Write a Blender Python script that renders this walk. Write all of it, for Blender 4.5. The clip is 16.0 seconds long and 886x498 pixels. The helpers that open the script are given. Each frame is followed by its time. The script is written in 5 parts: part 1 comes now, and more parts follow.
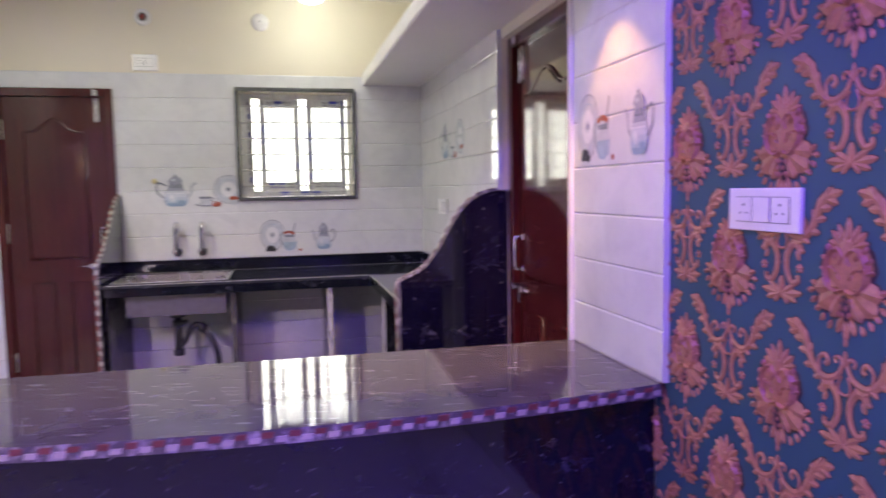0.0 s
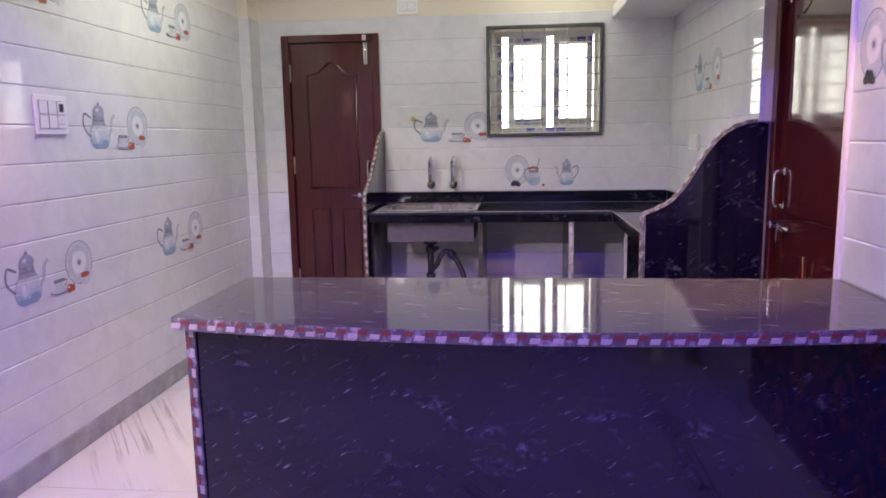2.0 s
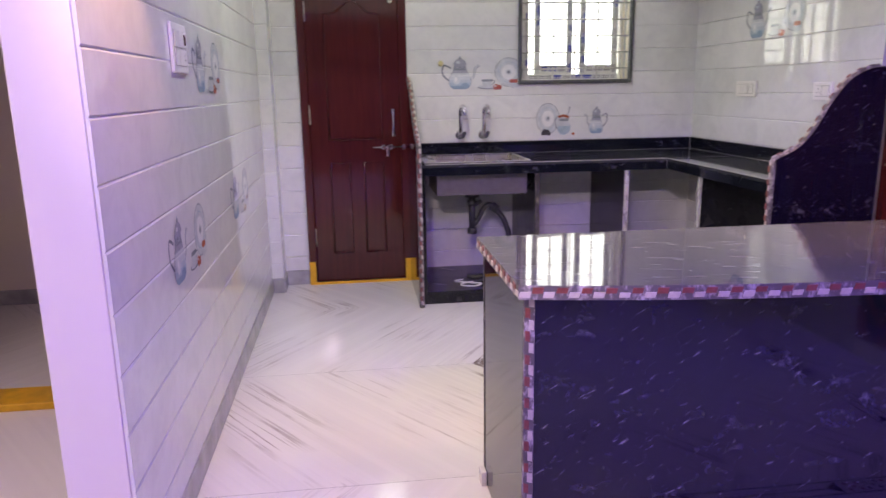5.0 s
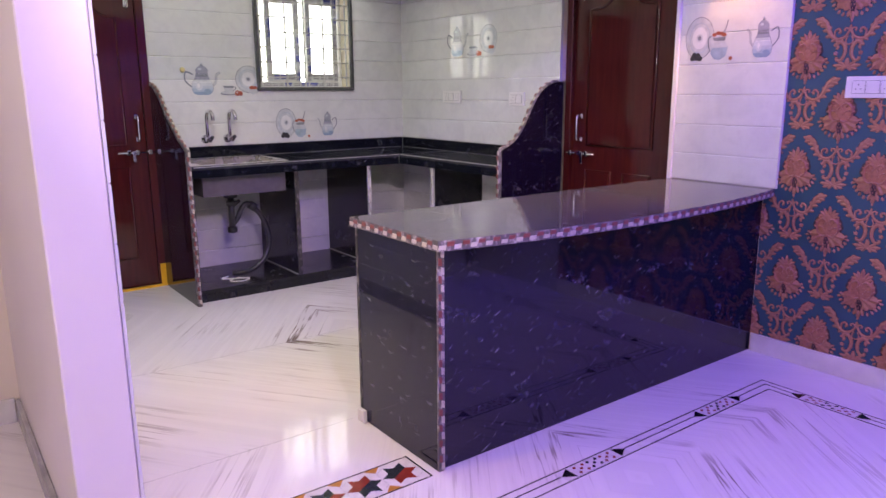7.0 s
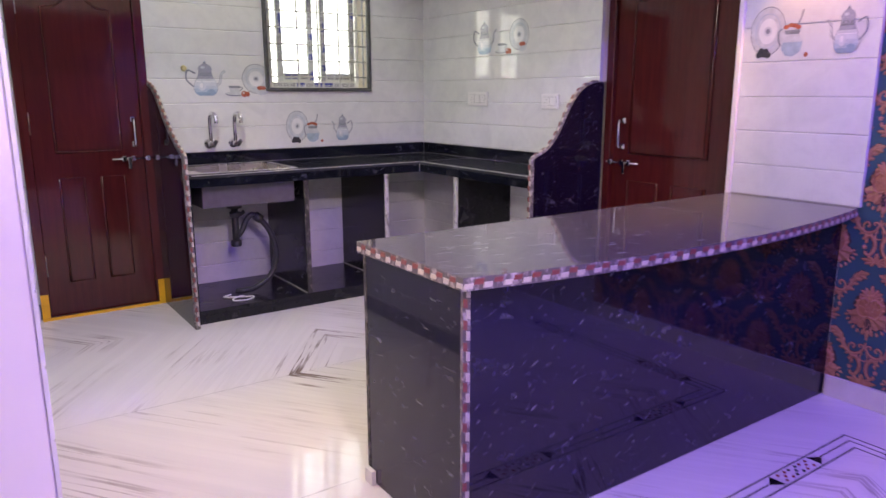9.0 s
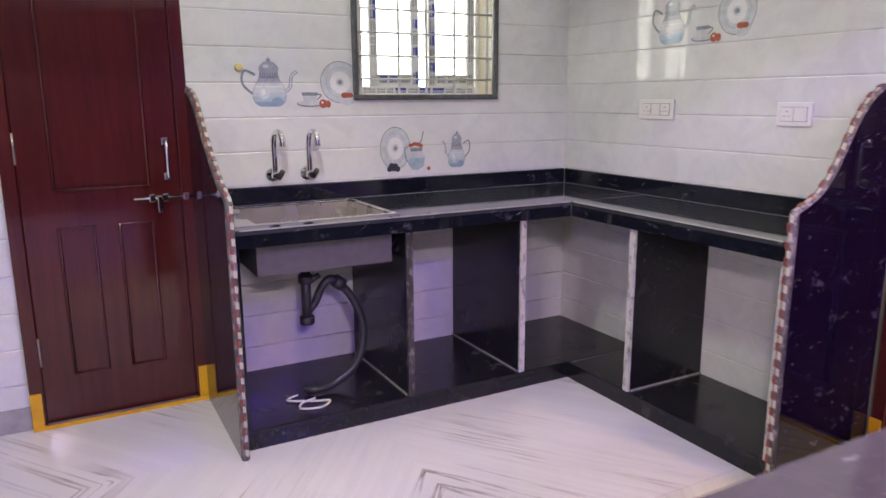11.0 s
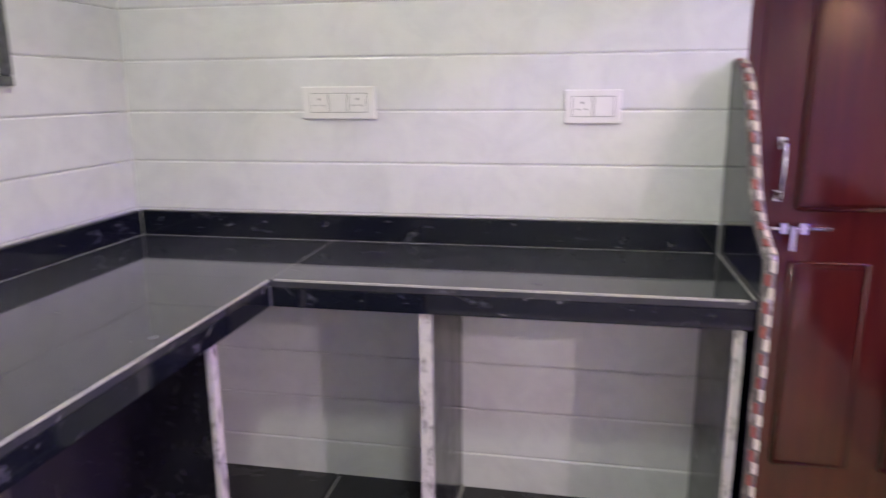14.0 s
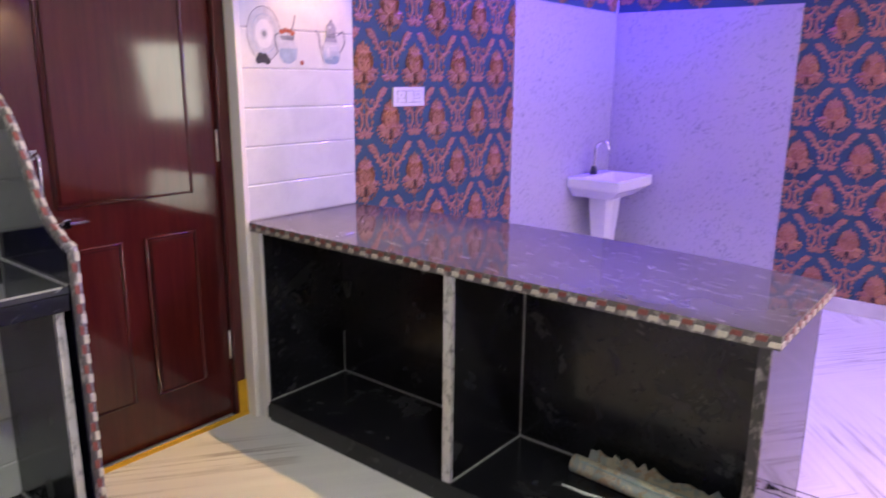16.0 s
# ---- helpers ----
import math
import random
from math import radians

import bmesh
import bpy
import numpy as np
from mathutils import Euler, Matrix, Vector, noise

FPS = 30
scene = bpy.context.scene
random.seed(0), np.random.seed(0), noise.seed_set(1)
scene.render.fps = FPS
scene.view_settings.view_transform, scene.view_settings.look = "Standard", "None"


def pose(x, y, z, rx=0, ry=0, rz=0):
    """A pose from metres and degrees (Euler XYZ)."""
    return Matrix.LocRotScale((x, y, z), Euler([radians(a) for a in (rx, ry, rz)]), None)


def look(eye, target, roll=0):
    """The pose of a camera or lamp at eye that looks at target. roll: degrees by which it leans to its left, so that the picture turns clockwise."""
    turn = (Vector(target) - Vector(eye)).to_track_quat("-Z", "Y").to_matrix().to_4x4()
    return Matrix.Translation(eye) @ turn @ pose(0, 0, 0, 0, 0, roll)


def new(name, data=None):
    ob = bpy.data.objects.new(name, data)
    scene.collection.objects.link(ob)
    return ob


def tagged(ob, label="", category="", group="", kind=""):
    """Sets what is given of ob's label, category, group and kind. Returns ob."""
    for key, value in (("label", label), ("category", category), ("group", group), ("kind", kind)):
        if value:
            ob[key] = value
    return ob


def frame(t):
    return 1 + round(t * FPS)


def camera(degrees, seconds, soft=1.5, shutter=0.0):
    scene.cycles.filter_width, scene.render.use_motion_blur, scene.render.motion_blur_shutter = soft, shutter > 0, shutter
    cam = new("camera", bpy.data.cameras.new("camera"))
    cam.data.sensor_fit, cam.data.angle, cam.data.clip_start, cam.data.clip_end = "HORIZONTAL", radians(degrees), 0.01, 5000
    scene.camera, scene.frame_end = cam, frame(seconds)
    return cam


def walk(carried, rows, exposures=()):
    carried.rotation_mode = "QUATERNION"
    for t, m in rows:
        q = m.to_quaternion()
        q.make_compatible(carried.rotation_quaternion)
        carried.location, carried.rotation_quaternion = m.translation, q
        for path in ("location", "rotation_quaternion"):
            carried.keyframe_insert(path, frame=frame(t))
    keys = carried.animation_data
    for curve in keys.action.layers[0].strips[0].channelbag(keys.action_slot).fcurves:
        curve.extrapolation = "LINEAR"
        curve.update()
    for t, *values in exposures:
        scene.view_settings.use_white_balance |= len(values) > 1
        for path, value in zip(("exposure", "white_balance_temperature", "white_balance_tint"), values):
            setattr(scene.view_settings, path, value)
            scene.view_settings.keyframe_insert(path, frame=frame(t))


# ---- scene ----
cam = camera(64.1, 16.0, soft=1.5, shutter=0.35)
PATH = [
    (0, (0.422, 0.501, 1.469), (0.867, 2.444, 1.303), -1.0),
    (0.5, (0.343, 0.396, 1.491), (0.442, 2.386, 1.323), -1.1),
    (1, (0.381, 0.393, 1.492), (0.33, 2.384, 1.316), -1.2),
    (1.5, (0.382, 0.398, 1.458), (0.257, 2.382, 1.235), -1.1),
    (2, (0.359, 0.389, 1.41), (0.151, 2.354, 1.102), -1.0),
    (2.5, (0.321, 0.392, 1.406), (0.0, 2.326, 1.014), -0.8),
    (3, (0.113, 0.423, 1.418), (-0.31, 2.328, 0.983), -0.8),
    (5.5, (-1.36, 0.667, 1.384), (-0.793, 2.533, 0.943), -0.8),
    (6, (-1.643, 0.62, 1.403), (-0.747, 2.353, 0.962), -0.6),
    (6.5, (-1.906, 0.563, 1.417), (-0.815, 2.18, 0.978), -0.4),
    (7, (-2.07, 0.42, 1.403), (-0.905, 1.987, 0.968), -0.3),
    (7.5, (-2.172, 0.298, 1.374), (-0.98, 1.844, 0.939), -0.2),
    (8, (-2.138, 0.353, 1.383), (-0.935, 1.889, 0.947), -0.2),
    (8.5, (-1.98, 0.59, 1.401), (-0.792, 2.139, 0.967), -0.1),
    (9, (-1.779, 0.834, 1.392), (-0.663, 2.438, 0.965), -0.1),
    (9.5, (-1.576, 1.145, 1.4), (-0.565, 2.82, 0.982), -0.1),
    (10, (-1.433, 1.532, 1.41), (-0.512, 3.259, 0.999), -0.3),
    (12.5, (-0.872, 3.554, 1.406), (0.18, 5.205, 0.998), -0.9),
    (13, (-0.744, 3.864, 1.396), (0.604, 5.282, 0.983), -0.8),
    (13.5, (-0.622, 4.117, 1.416), (1.072, 5.093, 0.994), -0.4),
    (14, (-0.66, 4.313, 1.399), (1.254, 4.688, 0.958), -0.5),
    (14.5, (-0.791, 4.386, 1.361), (1.122, 4.09, 0.857), -0.9),
    (15, (-0.968, 4.5, 1.376), (0.734, 3.615, 0.81), -0.2),
    (15.5, (-1.02, 4.635, 1.438), (0.417, 3.37, 0.859), 0.1),
    (16, (-1.045, 4.733, 1.501), (0.181, 3.223, 1.035), 0.5),
]
EXPOSURES = [(0, -0.02), (1, -0.12), (3, -0.10), (6.5, -0.06), (10, 0.06), (12.5, 0.28), (14, 0.48), (14.5, 0.68), (15, 0.66), (15.5, 0.54), (16, 0.33)]
walk(cam, [(t, look(eye, target, roll)) for t, eye, target, roll in PATH], exposures=EXPOSURES)


# ---------- world and light ----------
world = bpy.data.worlds.new("sky")
scene.world = world
world.use_nodes = True
wn = world.node_tree
sky = wn.nodes.new("ShaderNodeTexSky")
sky.sky_type = 'NISHITA'
sky.sun_disc = False
sky.sun_elevation, sky.sun_rotation = radians(50), radians(200)
wn.links.new(sky.outputs[0], wn.nodes["Background"].inputs[0])
wn.nodes["Background"].inputs[1].default_value = 0.12


def lamp(name, kind, m, energy, color, **extra):
    data = bpy.data.lights.new(name, kind)
    data.energy, data.color = energy, color
    if kind == 'AREA':
        data.shape, data.size, data.size_y = 'RECTANGLE', extra["size"], extra["size_y"]
    if kind == 'POINT':
        data.shadow_soft_size = extra["radius"]
    if kind == 'SPOT':
        data.shadow_soft_size, data.spot_size, data.spot_blend = extra["radius"], radians(extra["angle"]), extra["blend"]
    ob = new(name, data)
    ob.matrix_world = m
    return ob


# the bulb over the sink wall, the hall's violet light strip and an unseen wash, the warm downlights, daylight at the
# window, and unseen fill lamps
lamp("ceiling_lamp_light", 'POINT', pose(0.67, 5.30, 2.64), 5.5, (0.98, 1.0, 0.86), radius=0.04)
# unseen fill, added to brighten the kitchen evenly
lamp("kitchen_fill_light", 'AREA', look((-0.82, 4.05, 2.83), (-0.7, 4.1, 0.0)), 26, (0.97, 1.0, 0.88), size=0.30, size_y=0.30)
lamp("violet_strip_light", 'AREA', look((0.2, 0.7, 2.80), (0.2, 2.6, 0.6)), 55, (0.20, 0.08, 1.0), size=2.2, size_y=0.06)
lamp("hall_wash_light", 'AREA', look((-1.5, 1.0, 2.82), (-1.4, 1.4, 0.0)), 18, (0.95, 0.60, 0.96), size=1.8, size_y=0.7)
# four unseen hall lamps, added to brighten the tiles under the counters
lamp("hall_far_fill", 'AREA', look((-2.0, -0.30, 2.80), (-1.1, 5.2, 0.2)), 12, (1.0, 0.76, 0.97), size=1.4, size_y=0.10)
lamp("under_counter_fill", 'SPOT', look((-1.6, -0.30, 2.76), (-0.15, 5.6, 0.35)), 230, (1.0, 0.80, 0.92), radius=0.03, angle=36, blend=0.5)
lamp("hall_west_fill", 'AREA', look((-3.2, 0.7, 2.80), (1.3, 4.1, 0.2)), 12, (1.0, 0.74, 0.92), size=0.9, size_y=0.12)
lamp("under_counter_fill_west", 'SPOT', look((-3.2, 0.7, 2.76), (1.4, 4.35, 0.35)), 170, (1.0, 0.78, 0.86), radius=0.03, angle=24, blend=0.5)
lamp("hall_window_light", 'AREA', look((-3.75, 0.35, 1.45), (0.0, 2.8, 1.0)), 20, (0.95, 0.95, 0.80), size=1.05, size_y=0.85)
lamp("corner_violet_light", 'AREA', look((1.15, -0.15, 2.83), (1.3, -0.35, 0.6)), 46, (0.07, 0.025, 1.0), size=0.5, size_y=0.1)
lamp("warm_spot_light", 'SPOT', look((1.30, 2.60, 2.185), (1.42, 2.52, 0.0)), 15, (1.0, 0.50, 0.16), radius=0.012, angle=84, blend=0.5)
lamp("warm_spill_light", 'SPOT', look((1.30, 2.60, 2.185), (0.2, 4.0, 0.0)), 68, (1.0, 0.60, 0.25), radius=0.012, angle=84, blend=0.45)
lamp("warm_spot_light_west", 'SPOT', look((-1.50, 2.60, 2.185), (-1.56, 2.66, 0.0)), 38, (1.0, 0.54, 0.22), radius=0.012, angle=80, blend=0.5)
lamp("warm_spill_light_west", 'SPOT', look((-1.50, 2.60, 2.185), (-1.2, 2.7, 0.0)), 13, (1.0, 0.60, 0.30), radius=0.012, angle=130, blend=0.8)
# unseen warm fill added for the passage walls
lamp("passage_fill_light", 'POINT', pose(-3.0, 2.6, 2.5), 13, (1.0, 0.86, 0.70), radius=0.06)


# ---------- materials ----------
class Nodes:
    """A small wrapper for writing node materials."""

    def __init__(self, name, rough=0.5, metal=0.0, spec=0.5, coat=0.0):
        self.mat = bpy.data.materials.new(name)
        self.mat.use_nodes = True
        self.tree = self.mat.node_tree
        self.bsdf = self.tree.nodes["Principled BSDF"]
        self.set("Roughness", rough)
        self.set("Metallic", metal)
        self.set("Specular IOR Level", spec)
        self.set("Coat Weight", coat)
        self.set("Coat Roughness", 0.05)
        self.coord = self.tree.nodes.new("ShaderNodeTexCoord").outputs["Object"]

    def set(self, key, value):
        self.bsdf.inputs[key].default_value = value

    def link(self, a, b):
        self.tree.links.new(a, b)

    def geo(self):
        return self.tree.nodes.new("ShaderNodeNewGeometry").outputs["Position"]

    def mapping(self, src, scale=(1, 1, 1), rot=(0, 0, 0), loc=(0, 0, 0)):
        n = self.tree.nodes.new("ShaderNodeMapping")
        n.inputs["Scale"].default_value = scale
        n.inputs["Rotation"].default_value = [radians(a) for a in rot]
        n.inputs["Location"].default_value = loc
        self.link(src, n.inputs["Vector"])
        return n.outputs[0]

    def noise(self, src, scale, detail=4.0, rough=0.55, dist=0.0):
        n = self.tree.nodes.new("ShaderNodeTexNoise")
        n.inputs["Scale"].default_value, n.inputs["Detail"].default_value = scale, detail
        n.inputs["Roughness"].default_value, n.inputs["Distortion"].default_value = rough, dist
        self.link(src, n.inputs["Vector"])
        return n.outputs["Fac"]

    def voronoi(self, src, scale, feature='F1'):
        n = self.tree.nodes.new("ShaderNodeTexVoronoi")
        n.feature = feature
        n.inputs["Scale"].default_value = scale
        self.link(src, n.inputs["Vector"])
        return n.outputs["Distance"]

    def wave(self, src, scale, dist, detail=3.0, dscale=1.0):
        n = self.tree.nodes.new("ShaderNodeTexWave")
        for k, v in (("Scale", scale), ("Distortion", dist), ("Detail", detail), ("Detail Scale", dscale)):
            n.inputs[k].default_value = v
        self.link(src, n.inputs["Vector"])
        return n.outputs["Fac"]

    def ramp(self, src, stops):
        n = self.tree.nodes.new("ShaderNodeValToRGB")
        el = n.color_ramp.elements
        while len(el) < len(stops):
            el.new(0.5)
        for e, (p, c) in zip(el, stops):
            e.position = p
            e.color = (*c, 1) if isinstance(c, tuple) else (c, c, c, 1)
        self.link(src, n.inputs[0])
        return n.outputs[0]

    def mix(self, fac, a, b, blend='MIX'):
        n = self.tree.nodes.new("ShaderNodeMix")
        n.data_type, n.blend_type = 'RGBA', blend
        for sock, v in ((n.inputs[0], fac), (n.inputs[6], a), (n.inputs[7], b)):
            if isinstance(v, tuple):
                sock.default_value = (*v, 1)
            elif isinstance(v, (int, float)):
                sock.default_value = v
            else:
                self.link(v, sock)
        return n.outputs[2]

    def math(self, op, a, b=0.0):
        n = self.tree.nodes.new("ShaderNodeMath")
        n.operation = op
        for sock, v in zip(n.inputs, (a, b)):
            if isinstance(v, (int, float)):
                sock.default_value = v
            else:
                self.link(v, sock)
        return n.outputs[0]

    def random(self):
        return self.tree.nodes.new("ShaderNodeObjectInfo").outputs["Random"]

    def color(self, c):
        if isinstance(c, tuple):
            self.set("Base Color", (*c, 1))
        else:
            self.link(c, self.bsdf.inputs["Base Color"])
        return self

    def rough(self, src):
        self.link(src, self.bsdf.inputs["Roughness"])

    def bump(self, src, strength, distance=0.002):
        n = self.tree.nodes.new("ShaderNodeBump")
        n.inputs["Strength"].default_value, n.inputs["Distance"].default_value = strength, distance
        self.link(src, n.inputs["Height"])
        self.link(n.outputs[0], self.bsdf.inputs["Normal"])


def paint(name, c, rough=0.6, grain=60, vary=0.06, bump=0.12, spec=0.4):
    n = Nodes(name, rough, spec=spec)
    p = n.geo()
    big = n.noise(p, 1.3, 3)
    fine = n.noise(p, grain, 4)
    dark = tuple(v * (1 - vary) for v in c)
    n.color(n.mix(n.ramp(big, [(0.35, 0.0), (0.7, 1.0)]), dark, c))
    n.bump(fine, bump, 0.001)
    return n.mat


def simple(name, c, rough=0.45, metal=0.0, vary=0.12, scale=25, coat=0.0, bump=0.05):
    n = Nodes(name, rough, metal, coat=coat)
    p = n.geo()
    f = n.noise(p, scale, 4)
    n.color(n.mix(n.ramp(f, [(0.3, 0.0), (0.7, 1.0)]), tuple(v * (1 - vary) for v in c), tuple(min(1, v * (1 + vary * 0.5)) for v in c)))
    n.bump(f, bump, 0.0006)
    return n.mat


def marble():
    # white marble laid book-matched, with grey-brown veins running to the joints at a slant
    n = Nodes("white_veined_marble", 0.09, spec=0.5)
    p = n.geo()
    sep = n.tree.nodes.new("ShaderNodeSeparateXYZ")
    n.link(p, sep.inputs[0])
    across = n.math('ABSOLUTE', n.math('ADD', sep.outputs[0], 0.07))
    half = n.math('MULTIPLY', n.math('SUBTRACT', sep.outputs[1], 4.05), 1 / 2.15)
    along = n.math('MULTIPLY', n.math('ABSOLUTE', n.math('SUBTRACT', half, n.math('ROUND', half))), 2.15)
    comb = n.tree.nodes.new("ShaderNodeCombineXYZ")
    n.link(across, comb.inputs[0])
    n.link(along, comb.inputs[1])
    q = n.mapping(comb.outputs[0], rot=(0, 0, -127))
    wobble = n.noise(p, 1.7, 3)
    streak = n.noise(n.mapping(q, scale=(0.13, 4.4, 1)), 1.5, 6, 0.56, 0.25)
    fine = n.noise(n.mapping(q, scale=(0.22, 6.0, 1), loc=(3.1, 1.7, 0)), 2.2, 6, 0.62, 0.3)
    band = n.noise(n.mapping(q, scale=(0.25, 1.6, 1), loc=(1.3, 0.4, 0)), 1.2, 3, 0.5, 0.3)
    vein = n.ramp(n.math('ABSOLUTE', n.math('SUBTRACT', streak, 0.5)), [(0.0, 1.0), (0.006, 0.85), (0.014, 0.0)])
    hair = n.ramp(n.math('ABSOLUTE', n.math('SUBTRACT', fine, 0.52)), [(0.0, 1.0), (0.012, 0.4), (0.04, 0.0)])
    gate = n.math('MULTIPLY', n.ramp(band, [(0.50, 0.0), (0.66, 1.0)]), n.ramp(wobble, [(0.44, 0.0), (0.62, 1.0)]))
    cloud = n.ramp(fine, [(0.35, 0.0), (0.75, 1.0)])
    base = n.mix(cloud, (0.80, 0.785, 0.755), (0.73, 0.715, 0.695))
    base = n.mix(n.math('MULTIPLY', n.math('MULTIPLY', hair, n.ramp(band, [(0.44, 0.05), (0.66, 0.8)])), 0.17), base, (0.34, 0.30, 0.27))
    col = n.mix(n.math('MULTIPLY', vein, gate), base, (0.18, 0.135, 0.11))
    n.color(col)
    n.rough(n.ramp(n.noise(p, 5, 3), [(0.3, 0.05), (0.8, 0.13)]))
    return n.mat


def granite(name="black_flecked_granite", low=(0.004, 0.003, 0.013), high=(0.009, 0.008, 0.028), stretch=(0.55, 0.55, 2.4), turn=(0, 28, 0), more=0.0, pale=0.28):
    # polished black granite with slanting silvery flecks
    n = Nodes(name, 0.06, spec=0.55)
    p = n.geo()
    slant = n.mapping(p, scale=(1.0, 1.0, 1.9), rot=(15, 38, 25))
    cloud = n.math('MULTIPLY', n.ramp(n.noise(slant, 6.5, 5, 0.65, 0.5), [(0.585, 0.0), (0.74, 1.0)]), n.ramp(n.noise(p, 48, 4, 0.65), [(0.45, 0.0), (0.66, 1.0)]))
    fleck = n.ramp(n.noise(n.mapping(n.mapping(p, rot=turn), scale=stretch), 34, 3, 0.6, 0.3), [(0.66 - more, 0.0), (0.74 - more, 1.0)])
    speck = n.ramp(n.noise(p, 120, 2), [(0.69, 0.0), (0.76, 1.0)])
    base = n.mix(n.noise(p, 9, 4), low, high)
    col = n.mix(n.math('MULTIPLY', cloud, 0.6), base, (0.27, 0.27, 0.33))
    col = n.mix(n.math('MULTIPLY', fleck, 0.58), col, (pale, pale, pale * 1.06))
    n.color(n.mix(n.math('MULTIPLY', speck, 0.18), col, (0.18, 0.18, 0.21)))
    n.rough(n.ramp(n.noise(p, 7, 4), [(0.35, 0.03), (0.75, 0.085)]))
    return n.mat


def dusty_granite():
    # the same stone unpolished and dusty with cement
    n = Nodes("dusty_black_granite", 0.3, spec=0.45)
    p = n.geo()
    dust = n.noise(p, 6, 6, 0.65, 0.4)
    speck = n.ramp(n.noise(p, 55, 4, 0.7), [(0.58, 0.0), (0.75, 1.0)])
    col = n.mix(n.ramp(dust, [(0.50, 0.0), (0.88, 0.28)]), (0.010, 0.010, 0.014), (0.07, 0.07, 0.072))
    n.color(n.mix(n.math('MULTIPLY', speck, 0.22), col, (0.14, 0.14, 0.14)))
    n.rough(n.ramp(dust, [(0.35, 0.10), (0.75, 0.36)]))
    n.bump(n.noise(p, 90, 3), 0.08, 0.0008)
    return n.mat


def worn_edge(name, light, dark):
    n = Nodes(name, 0.6)
    p = n.geo()
    f = n.noise(n.mapping(p, scale=(1, 1, 0.6)), 38, 5, 0.7)
    n.color(n.mix(n.ramp(f, [(0.50, 0.0), (0.66, 1.0)]), light, dark))
    n.bump(f, 0.3, 0.002)
    return n.mat


def tile_mat():
    n = Nodes("glazed_white_wall_tile", 0.07, spec=0.5)
    p = n.geo()
    f = n.noise(p, 5.5, 5, 0.62, 0.8)
    g = n.noise(p, 26, 4, 0.6)
    c = n.mix(n.ramp(f, [(0.42, 0.0), (0.72, 1.0)]), (0.74, 0.75, 0.74), (0.65, 0.66, 0.66))
    c = n.mix(n.ramp(g, [(0.5, 0.0), (0.8, 0.35)]), c, (0.60, 0.60, 0.61))
    c = n.mix(n.math('MULTIPLY', n.random(), 0.10), c, (0.66, 0.67, 0.68))
    n.color(c)
    n.rough(n.ramp(g, [(0.3, 0.02), (0.8, 0.05)]))
    n.bump(f, 0.006, 0.002)
    return n.mat


def door_wood():
    n = Nodes("maroon_varnished_wood", 0.16, spec=0.45, coat=0.35)
    p = n.geo()
    grain = n.noise(n.mapping(p, scale=(9, 9, 0.7)), 4, 6, 0.6, 0.5)
    n.color(n.mix(n.ramp(grain, [(0.3, 0.0), (0.75, 1.0)]), (0.050, 0.008, 0.009), (0.082, 0.013, 0.012)))
    n.rough(n.ramp(n.noise(p, 6, 4), [(0.3, 0.06), (0.8, 0.14)]))
    n.bump(n.noise(n.mapping(p, scale=(3, 3, 0.8)), 6, 2), 0.05, 0.002)
    return n.mat


def flowered_tile():
    # pale tile with a scatter of small grey leaf marks
    n = Nodes("pale_speckled_tile", 0.12)
    p = n.geo()
    v = n.ramp(n.noise(n.mapping(p, scale=(1, 1, 0.8)), 52, 4, 0.6), [(0.55, 0.0), (0.68, 1.0)])
    gate = n.ramp(n.noise(p, 2.6, 3), [(0.30, 0.2), (0.6, 1.0)])
    n.color(n.mix(n.math('MULTIPLY', n.math('MULTIPLY', v, gate), 0.55), (0.50, 0.49, 0.52), (0.13, 0.13, 0.15)))
    return n.mat


def fabric_print(name, c, rough=0.5):
    return simple(name, c, rough, vary=0.22, scale=70, bump=0.12)


def printed_paper():
    # cream paper with a loose print of grey-blue and peach leaves
    n = Nodes("printed_cream_paper", 0.6)
    p = n.geo()
    a = n.ramp(n.noise(p, 16, 4, 0.6, 0.8), [(0.50, 0.0), (0.56, 1.0)])
    b = n.ramp(n.noise(n.mapping(p, loc=(3, 1, 2)), 19, 4, 0.6, 0.8), [(0.54, 0.0), (0.60, 1.0)])
    c = n.mix(n.math('MULTIPLY', a, 0.8), (0.60, 0.56, 0.44), (0.36, 0.42, 0.43))
    n.color(n.mix(n.math('MULTIPLY', b, 0.7), c, (0.46, 0.30, 0.17)))
    n.bump(n.noise(p, 60, 3), 0.1, 0.001)
    return n.mat


def brushed_steel():
    # satin steel with faint stains
    n = Nodes("brushed_sink_steel", 0.25, 0.85)
    p = n.geo()
    stain = n.noise(p, 5, 4)
    n.color(n.mix(n.ramp(stain, [(0.35, 0.0), (0.75, 1.0)]), (0.60, 0.58, 0.51), (0.66, 0.64, 0.57)))
    n.rough(n.ramp(stain, [(0.3, 0.24), (0.75, 0.32)]))
    return n.mat


